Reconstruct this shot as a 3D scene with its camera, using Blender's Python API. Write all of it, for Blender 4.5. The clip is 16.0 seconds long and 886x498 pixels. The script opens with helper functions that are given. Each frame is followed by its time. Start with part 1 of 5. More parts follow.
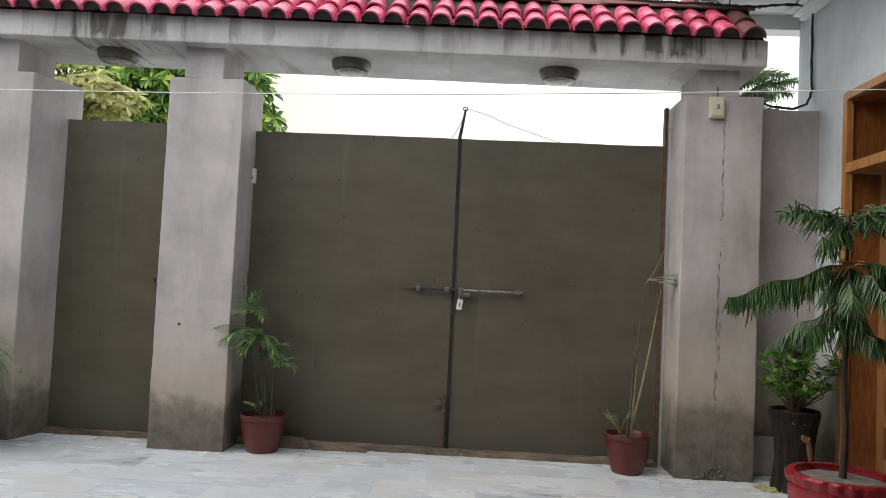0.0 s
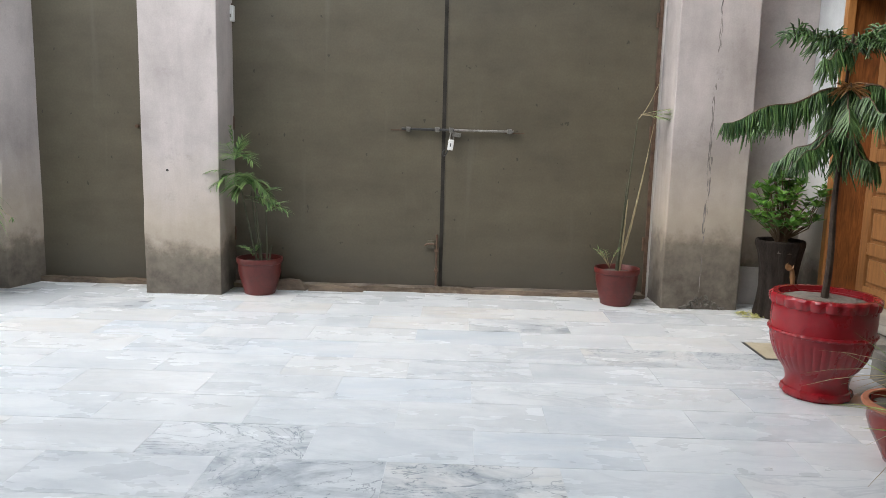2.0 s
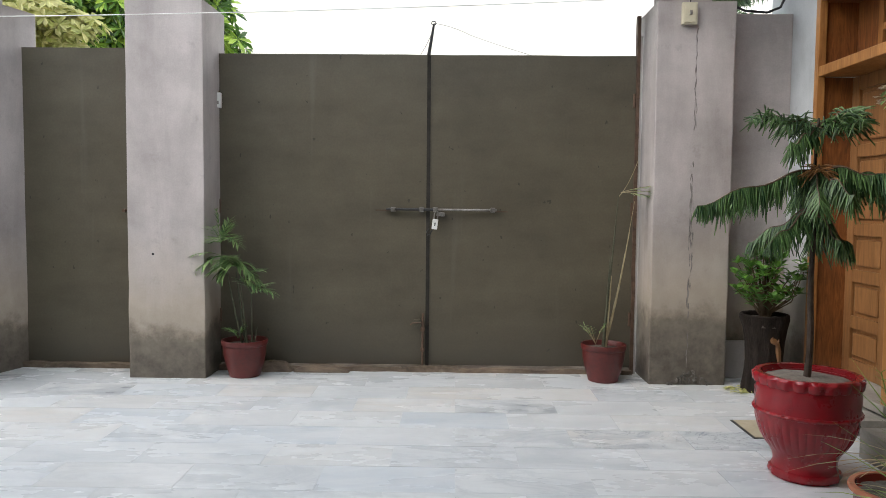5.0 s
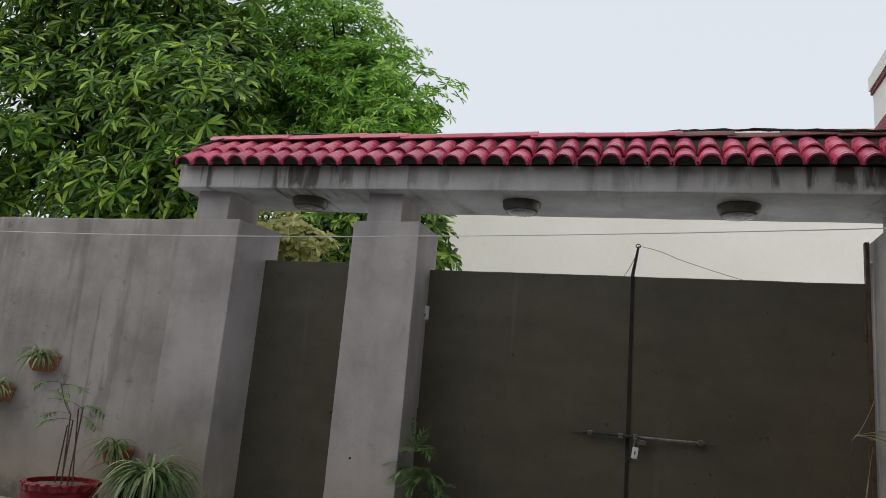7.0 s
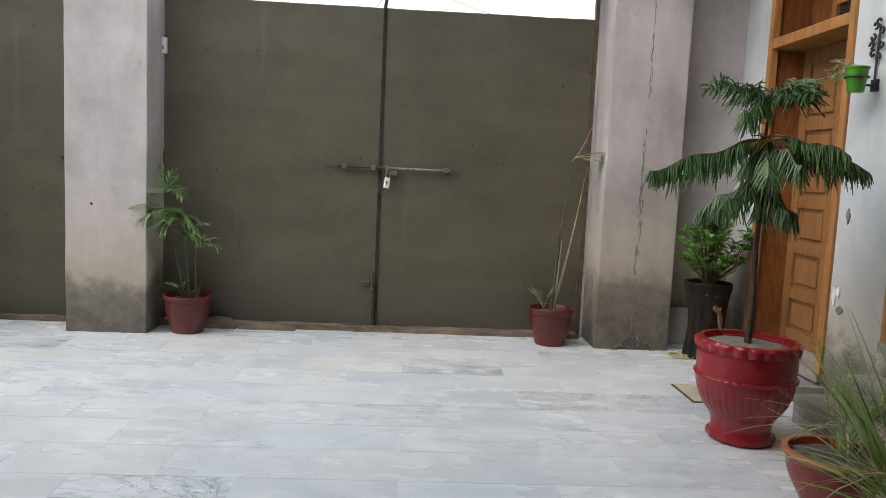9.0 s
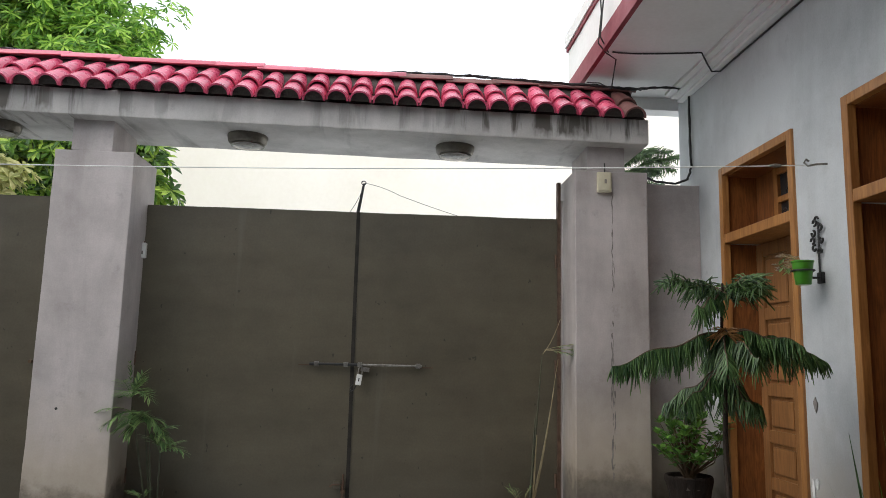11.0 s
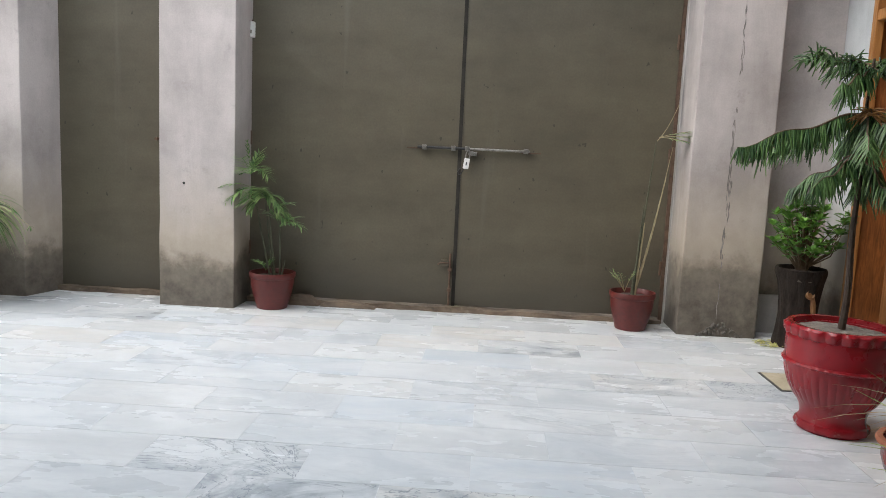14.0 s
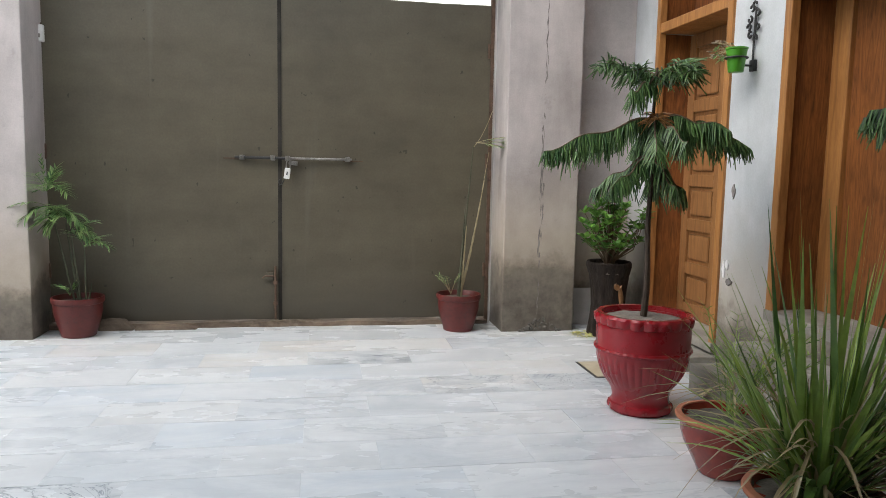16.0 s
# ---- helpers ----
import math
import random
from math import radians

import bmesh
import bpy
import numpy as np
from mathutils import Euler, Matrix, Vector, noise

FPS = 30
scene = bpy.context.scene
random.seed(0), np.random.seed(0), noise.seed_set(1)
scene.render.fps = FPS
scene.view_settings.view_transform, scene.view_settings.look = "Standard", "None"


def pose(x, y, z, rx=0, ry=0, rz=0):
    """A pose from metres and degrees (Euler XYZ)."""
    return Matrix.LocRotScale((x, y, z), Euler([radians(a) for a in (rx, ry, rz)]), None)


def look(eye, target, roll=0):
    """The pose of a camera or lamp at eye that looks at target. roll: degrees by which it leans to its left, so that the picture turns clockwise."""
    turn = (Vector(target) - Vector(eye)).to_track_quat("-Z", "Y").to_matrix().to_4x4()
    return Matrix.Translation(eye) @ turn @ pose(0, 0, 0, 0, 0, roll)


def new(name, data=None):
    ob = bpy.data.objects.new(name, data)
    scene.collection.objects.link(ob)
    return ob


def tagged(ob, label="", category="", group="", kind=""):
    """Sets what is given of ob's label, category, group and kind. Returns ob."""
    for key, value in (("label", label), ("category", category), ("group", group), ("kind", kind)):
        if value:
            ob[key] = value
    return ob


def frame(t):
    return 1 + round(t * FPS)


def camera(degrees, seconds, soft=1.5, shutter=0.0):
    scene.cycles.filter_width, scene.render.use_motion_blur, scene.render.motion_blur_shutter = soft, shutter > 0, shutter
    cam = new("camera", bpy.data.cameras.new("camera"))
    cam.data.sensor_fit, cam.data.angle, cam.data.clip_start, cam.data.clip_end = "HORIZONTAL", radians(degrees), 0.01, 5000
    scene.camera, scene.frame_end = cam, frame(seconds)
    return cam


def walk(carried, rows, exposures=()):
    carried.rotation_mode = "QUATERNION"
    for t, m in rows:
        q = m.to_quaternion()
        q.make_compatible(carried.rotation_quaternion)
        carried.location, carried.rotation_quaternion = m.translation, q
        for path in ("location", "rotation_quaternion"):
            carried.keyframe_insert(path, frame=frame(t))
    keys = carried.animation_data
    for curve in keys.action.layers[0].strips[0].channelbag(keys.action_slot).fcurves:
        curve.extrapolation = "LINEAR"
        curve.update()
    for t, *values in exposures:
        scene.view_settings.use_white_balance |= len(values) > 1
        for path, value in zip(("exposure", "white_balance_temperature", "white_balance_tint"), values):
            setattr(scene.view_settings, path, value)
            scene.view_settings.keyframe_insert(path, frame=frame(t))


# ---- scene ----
cam = camera(61.8, 16.0, soft=0.6)
# seconds, eye, then yaw, pitch and roll in degrees
PATH = [
    (0.0, 0.142, -5.385, 1.228, 2.42, 2.68, -2.67),
    (0.5, 0.147, -5.377, 1.200, 4.00, -0.99, -1.82),
    (1.0, 0.143, -5.368, 1.164, 4.98, -5.66, -1.02),
    (1.5, 0.126, -5.358, 1.145, 4.25, -8.04, -1.06),
    (2.0, 0.132, -5.361, 1.136, 1.22, -8.59, -1.45),
    (2.5, 0.167, -5.357, 1.138, -3.37, -8.29, -1.13),
    (3.0, 0.181, -5.373, 1.153, -5.54, -7.55, -0.81),
    (3.2, 0.184, -5.381, 1.160, -5.54, -7.37, -0.68),
    (5.3, 0.191, -5.366, 1.220, 3.68, -1.01, -0.31),
    (5.5, 0.191, -5.380, 1.222, 5.89, 1.73, -0.25),
    (6.0, 0.165, -5.391, 1.251, 11.68, 8.54, -2.14),
    (6.5, 0.193, -5.357, 1.298, 17.24, 11.14, -4.91),
    (7.0, 0.203, -5.347, 1.297, 16.91, 11.76, -4.96),
    (7.5, 0.182, -5.356, 1.264, 10.89, 5.88, -1.51),
    (8.0, 0.154, -5.350, 1.209, 4.00, -1.85, -1.24),
    (8.2, 0.156, -5.315, 1.201, 2.28, -6.69, -1.79),
    (10.3, 0.285, -5.337, 1.180, -6.88, -0.01, -0.96),
    (10.5, 0.290, -5.346, 1.187, -6.15, 1.90, -1.30),
    (11.0, 0.268, -5.374, 1.238, -3.87, 8.49, -1.34),
    (11.5, 0.251, -5.374, 1.274, -0.21, 12.59, -1.55),
    (12.0, 0.211, -5.370, 1.276, 3.90, 13.10, -2.43),
    (12.5, 0.209, -5.371, 1.241, 6.66, 10.15, -2.73),
    (13.0, 0.211, -5.330, 1.203, 6.71, 4.02, -2.82),
    (13.5, 0.216, -5.312, 1.167, 4.73, -2.61, -3.03),
    (14.0, 0.221, -5.315, 1.140, 3.30, -7.27, -2.60),
    (14.5, 0.227, -5.302, 1.126, 2.18, -9.45, -2.22),
    (15.0, 0.224, -5.297, 1.122, 1.13, -10.29, -1.90),
    (15.5, 0.239, -5.296, 1.127, -2.06, -9.41, -1.45),
    (16.0, 0.270, -5.295, 1.142, -9.60, -6.25, -1.15),
]


def stance(x, y, z, yaw, pitch, roll):
    return Matrix.Translation((x, y, z)) @ pose(0, 0, 0, 0, 0, yaw) @ pose(0, 0, 0, pitch) @ pose(0, 0, 0, 0, roll) @ pose(0, 0, 0, 90)


EXPOSURES = [
    (0.0, -0.08), (0.5, 0.12), (1.0, 0.28), (1.5, 0.5), (2.0, 0.62), (2.5, 0.48), (3.0, 0.32), (3.2, 0.3), (5.3, 0.2), (5.5, 0.15),
    (6.0, -0.53), (6.5, -1.1), (7.0, -1.25), (7.5, -0.82), (8.0, 0.1), (8.2, 0.22), (10.3, 0.2), (10.5, 0.25), (11.0, -0.33), (11.5, -1.5), (12.0, -1.62), (12.5, -1.1),
    (13.0, -0.15), (13.5, 0.12), (14.0, 0.5), (14.5, 0.55), (15.0, 0.58), (15.5, 0.62), (16.0, 0.46),
]
walk(cam, [(row[0], stance(*row[1:])) for row in PATH], EXPOSURES)

# ---- light: overcast, rainy sky ----
world = bpy.data.worlds.new("overcast_sky")
scene.world = world
world.use_nodes = True
wn, wl = world.node_tree.nodes, world.node_tree.links
sky = wn.new("ShaderNodeTexSky")
sky.sky_type, sky.sun_disc = "NISHITA", False
sky.sun_elevation, sky.sun_rotation = radians(45), radians(243)
sky.air_density, sky.dust_density, sky.ozone_density = 1.0, 6.0, 1.0
grey = wn.new("ShaderNodeMix")
grey.data_type = "RGBA"
grey.inputs[0].default_value = 0.8
grey.inputs[7].default_value = (7.0, 7.35, 7.75, 1)
wl.new(sky.outputs[0], grey.inputs[6])
wl.new(grey.outputs[2], wn["Background"].inputs[0])
wn["Background"].inputs[1].default_value = 0.30
sun = new("sun", bpy.data.lights.new("sun", "SUN"))
sun.data.energy, sun.data.angle, sun.data.color = 1.3, radians(50), (1, 0.985, 0.965)
sun.matrix_world = look((-8, -4, 9), (0, 0, 0))


# ---- materials ----
class Nodes:
    """A short way to write a node material."""

    def __init__(self, name):
        self.m = bpy.data.materials.new(name)
        self.m.use_nodes = True
        self.t = self.m.node_tree
        self.b = self.t.nodes["Principled BSDF"]

    def put(self, kind):
        return self.t.nodes.new("ShaderNode" + kind)

    def link(self, a, b):
        self.t.links.new(a, b)

    def coords(self, stretch=(1, 1, 1), kind="Object"):
        c, m = self.put("TexCoord"), self.put("Mapping")
        m.inputs["Scale"].default_value = stretch
        self.link(c.outputs[kind], m.inputs[0])
        return m.outputs[0]

    def noise(self, scale, detail=5, rough=0.6, stretch=(1, 1, 1), warp=0.0, kind="Object"):
        n = self.put("TexNoise")
        n.inputs["Scale"].default_value, n.inputs["Detail"].default_value = scale, detail
        n.inputs["Roughness"].default_value, n.inputs["Distortion"].default_value = rough, warp
        self.link(self.coords(stretch, kind), n.inputs["Vector"])
        return n.outputs[0]

    def ramp(self, fac, stops):
        r = self.put("ValToRGB")
        e = r.color_ramp.elements
        while len(e) < len(stops):
            e.new(0.5)
        for el, (p, c) in zip(e, stops):
            el.position = p
            el.color = (c, c, c, 1) if isinstance(c, (int, float)) else (*c, 1)
        self.link(fac, r.inputs[0])
        return r.outputs[0]

    def mix(self, fac, a, b, how="MIX"):
        n = self.put("Mix")
        n.data_type, n.blend_type = "RGBA", how
        for v, i in ((fac, 0), (a, 6), (b, 7)):
            if isinstance(v, (int, float)):
                n.inputs[i].default_value = v
            elif isinstance(v, tuple):
                n.inputs[i].default_value = (*v, 1)
            else:
                self.link(v, n.inputs[i])
        return n.outputs[2]

    def maths(self, op, a, b=0.0):
        n = self.put("Math")
        n.operation = op
        for v, i in ((a, 0), (b, 1)):
            if isinstance(v, (int, float)):
                n.inputs[i].default_value = v
            else:
                self.link(v, n.inputs[i])
        return n.outputs[0]

    def done(self, colour, rough=0.6, bump=None, strength=0.2, depth=0.01, metal=0.0):
        for v, k in ((colour, "Base Color"), (rough, "Roughness")):
            if isinstance(v, tuple):
                self.b.inputs[k].default_value = (*v, 1)
            elif isinstance(v, (int, float)):
                self.b.inputs[k].default_value = v
            else:
                self.link(v, self.b.inputs[k])
        self.b.inputs["Metallic"].default_value = metal
        if bump is not None:
            n = self.put("Bump")
            n.inputs["Strength"].default_value, n.inputs["Distance"].default_value = strength, depth
            self.link(bump, n.inputs["Height"])
            self.link(n.outputs[0], self.b.inputs["Normal"])
        return self.m


def two_tone(name, dark, light, scale=4, fine=60, rough=0.6, metal=0.0, stretch=(1, 1, 1), strength=0.15, depth=0.005, wear=None):
    """A surface whose tone wanders at two scales, with a fine relief and, if given, patches of wear."""
    k = Nodes(name)
    a = k.noise(scale, 5, 0.6, stretch)
    b = k.noise(fine, 3, 0.6, stretch)
    f = k.maths("ADD", k.maths("MULTIPLY", a, 0.7), k.maths("MULTIPLY", b, 0.3))
    c = k.ramp(f, [(0.32, dark), (0.66, light)])
    if wear:
        c = k.mix(k.ramp(k.noise(scale * 2.3, 8, 0.7), [(0.6, 0.0), (0.72, 0.8)]), c, wear)
    r = k.ramp(a, [(0.3, min(1, rough + 0.12)), (0.7, max(0.03, rough - 0.12))])
    return k.done(c, r, b, strength, depth, metal)


def plaster(name, dark, light, damp=True, runs=0.0, high=0.0):
    """Painted cement render: blotches, upright rain streaks, and damp, sooty foot."""
    k = Nodes(name)
    big = k.noise(1.3, 6, 0.62)
    streak = k.noise(1.7, 6, 0.65, (2.0, 2.0, 0.35), 0.6)
    fine = k.noise(90, 4, 0.7)
    mid = k.noise(9, 7, 0.7)
    c = k.ramp(k.maths("ADD", k.maths("MULTIPLY", big, 0.68), k.maths("MULTIPLY", streak, 0.32)), [(0.38, tuple(v * 0.9 for v in dark)), (0.60, tuple(min(1, v * 1.06) for v in light))])
    c = k.mix(k.ramp(mid, [(0.60, 0.0), (0.78, 0.6)]), c, tuple(v * 0.72 for v in dark))
    if damp and runs:
        c = k.mix(k.ramp(k.noise(4.5, 10, 0.82), [(0.585, 0.0), (0.65, 0.6)]), c, tuple(v * 0.55 for v in dark))
    c = k.mix(0.06, c, k.ramp(fine, [(0.35, 0.1), (0.65, 0.9)]), "OVERLAY")
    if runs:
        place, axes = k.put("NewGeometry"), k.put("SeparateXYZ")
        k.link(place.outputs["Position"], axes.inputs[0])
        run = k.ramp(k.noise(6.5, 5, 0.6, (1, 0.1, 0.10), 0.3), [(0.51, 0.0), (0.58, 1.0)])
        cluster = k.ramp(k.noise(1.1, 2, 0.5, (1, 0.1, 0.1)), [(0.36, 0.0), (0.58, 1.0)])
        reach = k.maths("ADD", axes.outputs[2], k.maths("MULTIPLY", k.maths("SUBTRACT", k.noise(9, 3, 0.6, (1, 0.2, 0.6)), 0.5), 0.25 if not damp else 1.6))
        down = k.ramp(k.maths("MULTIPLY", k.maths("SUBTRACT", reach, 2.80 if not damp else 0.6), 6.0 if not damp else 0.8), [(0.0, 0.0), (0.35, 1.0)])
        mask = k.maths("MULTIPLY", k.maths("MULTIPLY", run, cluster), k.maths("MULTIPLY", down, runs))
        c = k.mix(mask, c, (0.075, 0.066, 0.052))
    if damp:
        geo, sep = k.put("NewGeometry"), k.put("SeparateXYZ")
        k.link(geo.outputs["Position"], sep.inputs[0])
        level = k.maths("ADD", sep.outputs[2], k.maths("MULTIPLY", k.maths("SUBTRACT", k.noise(3.5, 6, 0.7), 0.5), -0.55 + high))
        level = k.maths("SUBTRACT", level, high)
        warm = k.ramp(level, [(0.3, 1.0), (1.1, 0.0)])
        c = k.mix(k.maths("MULTIPLY", warm, 0.75), c, (0.42, 0.35, 0.25))
        wet = k.ramp(level, [(0.05, 1.0), (0.28, 0.82), (0.40, 0.15), (0.52, 0.0)])
        c = k.mix(k.maths("MULTIPLY", wet, 0.92), c, k.ramp(mid, [(0.34, (0.045, 0.038, 0.030)), (0.66, (0.150, 0.130, 0.106))]))
    return k.done(c, 0.75, k.maths("ADD", fine, mid), 0.24, 0.004)


CONCRETE = plaster("grey_cement_paint", (0.333, 0.301, 0.288), (0.469, 0.428, 0.415))
CONCRETE_DAMP = plaster("damp_cement_paint", (0.333, 0.301, 0.288), (0.469, 0.428, 0.415), True, 0.0, 0.17)
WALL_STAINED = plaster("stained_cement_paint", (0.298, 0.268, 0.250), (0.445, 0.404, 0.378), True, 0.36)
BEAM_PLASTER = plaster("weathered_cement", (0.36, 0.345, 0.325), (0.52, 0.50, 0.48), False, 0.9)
WALL_BLUE = plaster("pale_blue_grey_paint", (0.44, 0.465, 0.48), (0.53, 0.555, 0.57))
WHITE_PAINT = two_tone("white_wash", (0.66, 0.66, 0.64), (0.78, 0.78, 0.77), 1.5, 30, 0.8)
CREAM = two_tone("cream_render", (0.80, 0.745, 0.65), (0.87, 0.82, 0.735), 0.6, 12, 0.85)
RED_BAND = two_tone("maroon_paint", (0.15, 0.016, 0.026), (0.24, 0.027, 0.042), 3, 40, 0.6)


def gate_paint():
    """Dull olive-brown paint: broad level bands, dust, chips and a foot that darkens downward."""
    k = Nodes("olive_brown_gate_paint")
    band = k.noise(1.5, 4, 0.55, (0.7, 1, 2.4))
    cloud = k.noise(4.5, 6, 0.65)
    fine = k.noise(70, 3, 0.6)
    c = k.ramp(k.maths("ADD", k.maths("MULTIPLY", band, 0.65), k.maths("MULTIPLY", cloud, 0.35)), [(0.35, (0.073, 0.062, 0.041)), (0.65, (0.110, 0.094, 0.063))])
    c = k.mix(0.1, c, k.ramp(fine, [(0.3, 0.1), (0.7, 0.9)]), "OVERLAY")
    chips = k.ramp(k.noise(26, 2, 0.5, (1, 1, 0.6)), [(0.735, 0.0), (0.75, 0.8)])
    c = k.mix(chips, c, (0.03, 0.026, 0.02))
    drip = k.ramp(k.noise(9, 3, 0.5, (1, 1, 0.06)), [(0.66, 0.0), (0.80, 0.30)])
    c = k.mix(drip, c, (0.16, 0.145, 0.115))
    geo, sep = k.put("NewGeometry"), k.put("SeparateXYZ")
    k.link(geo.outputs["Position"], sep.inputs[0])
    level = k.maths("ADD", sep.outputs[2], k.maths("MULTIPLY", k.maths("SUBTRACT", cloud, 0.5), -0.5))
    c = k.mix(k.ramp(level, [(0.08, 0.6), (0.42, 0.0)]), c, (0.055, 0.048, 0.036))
    return k.done(c, k.ramp(cloud, [(0.3, 0.55), (0.7, 0.38)]), k.maths("ADD", band, k.maths("MULTIPLY", fine, 0.05)), 0.12, 0.02)


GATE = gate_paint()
STEEL = two_tone("worn_steel", (0.10, 0.09, 0.08), (0.42, 0.40, 0.37), 14, 90, 0.38, 0.9)
RUST = two_tone("rusty_brown_iron", (0.045, 0.027, 0.018), (0.13, 0.075, 0.045), 12, 80, 0.7)
BLACK = two_tone("black_rubber", (0.012, 0.012, 0.012), (0.03, 0.03, 0.03), 8, 60, 0.55)
def glazed_tile(name, dark, light, rough):
    """Glazed clay: each tile its own tone, sooty blotches and a worn, paler crown."""
    k = Nodes(name)
    info, geo = k.put("ObjectInfo"), k.put("NewGeometry")
    cloud = k.noise(16, 6, 0.65, (1, 1, 1), 0.4)
    soot = k.put("TexNoise")
    soot.inputs["Scale"].default_value, soot.inputs["Detail"].default_value = 5.5, 6
    k.link(geo.outputs["Position"], soot.inputs["Vector"])
    c = k.ramp(k.maths("ADD", k.maths("MULTIPLY", cloud, 0.55), k.maths("MULTIPLY", info.outputs["Random"], 0.45)), [(0.22, dark), (0.78, light)])
    c = k.mix(k.ramp(soot.outputs[0], [(0.56, 0.0), (0.72, 0.6)]), c, tuple(v * 0.32 for v in dark))
    return k.done(c, k.ramp(cloud, [(0.3, rough - 0.08), (0.7, rough + 0.14)]), cloud, 0.15, 0.004)


TILE_RED = glazed_tile("glazed_crimson_tile", (0.40, 0.040, 0.090), (0.68, 0.115, 0.20), 0.26)
TILE_FADED = glazed_tile("faded_pink_tile", (0.46, 0.075, 0.12), (0.66, 0.19, 0.25), 0.34)
TILE_OLD = two_tone("mossy_dark_tile", (0.10, 0.05, 0.045), (0.24, 0.10, 0.09), 5, 60, 0.6)
SILL = two_tone("brown_broken_stone", (0.035, 0.026, 0.019), (0.25, 0.185, 0.13), 6, 50, 0.8, 0, (0.5, 1, 1), 0.6, 0.012, wear=(0.30, 0.26, 0.20))
PATCH = two_tone("dark_patched_render", (0.10, 0.09, 0.082), (0.27, 0.25, 0.235), 16, 90, 0.9, 0, (1, 1, 0.4), 0.5, 0.006)
# Near-black tone puts the shade under the hollow tiles into the colour.
TILE_SHADE = two_tone("shaded_tile_bedding", (0.018, 0.015, 0.013), (0.06, 0.05, 0.042), 9, 80, 0.95, 0, (1, 1, 1), 0.6, 0.01)
RUBBLE = two_tone("damp_crumbled_mortar", (0.05, 0.045, 0.038), (0.17, 0.155, 0.135), 14, 90, 0.95)
MORTAR = two_tone("weathered_mortar", (0.13, 0.12, 0.105), (0.27, 0.25, 0.22), 9, 80, 0.9, 0, (1, 1, 1), 0.6, 0.01)


def wood(name, dark, light, along="z", warp=1.2):
    k = Nodes(name)
    stretch = {"z": (9, 9, 0.8), "y": (9, 0.8, 9), "x": (0.8, 9, 9)}[along]
    grain = k.noise(3, 6, 0.6, stretch, warp)
    fine = k.noise(30, 3, 0.6, stretch)
    blot = k.noise(2.2, 4, 0.6)
    c = k.ramp(k.maths("ADD", k.maths("MULTIPLY", grain, 0.65), k.maths("MULTIPLY", blot, 0.35)), [(0.36, dark), (0.64, light)])
    c = k.mix(k.ramp(fine, [(0.55, 0.0), (0.75, 0.35)]), c, tuple(v * 0.5 for v in dark))
    return k.done(c, k.ramp(blot, [(0.3, 0.45), (0.7, 0.3)]), fine, 0.12, 0.002)


FRAME_WOOD = wood("varnished_frame_wood", (0.235, 0.098, 0.028), (0.45, 0.215, 0.070))
PLY = wood("varnished_plywood", (0.10, 0.033, 0.010), (0.30, 0.110, 0.032), warp=3.4)
DOOR_WOOD = wood("honey_panel_wood", (0.175, 0.080, 0.029), (0.315, 0.152, 0.058))


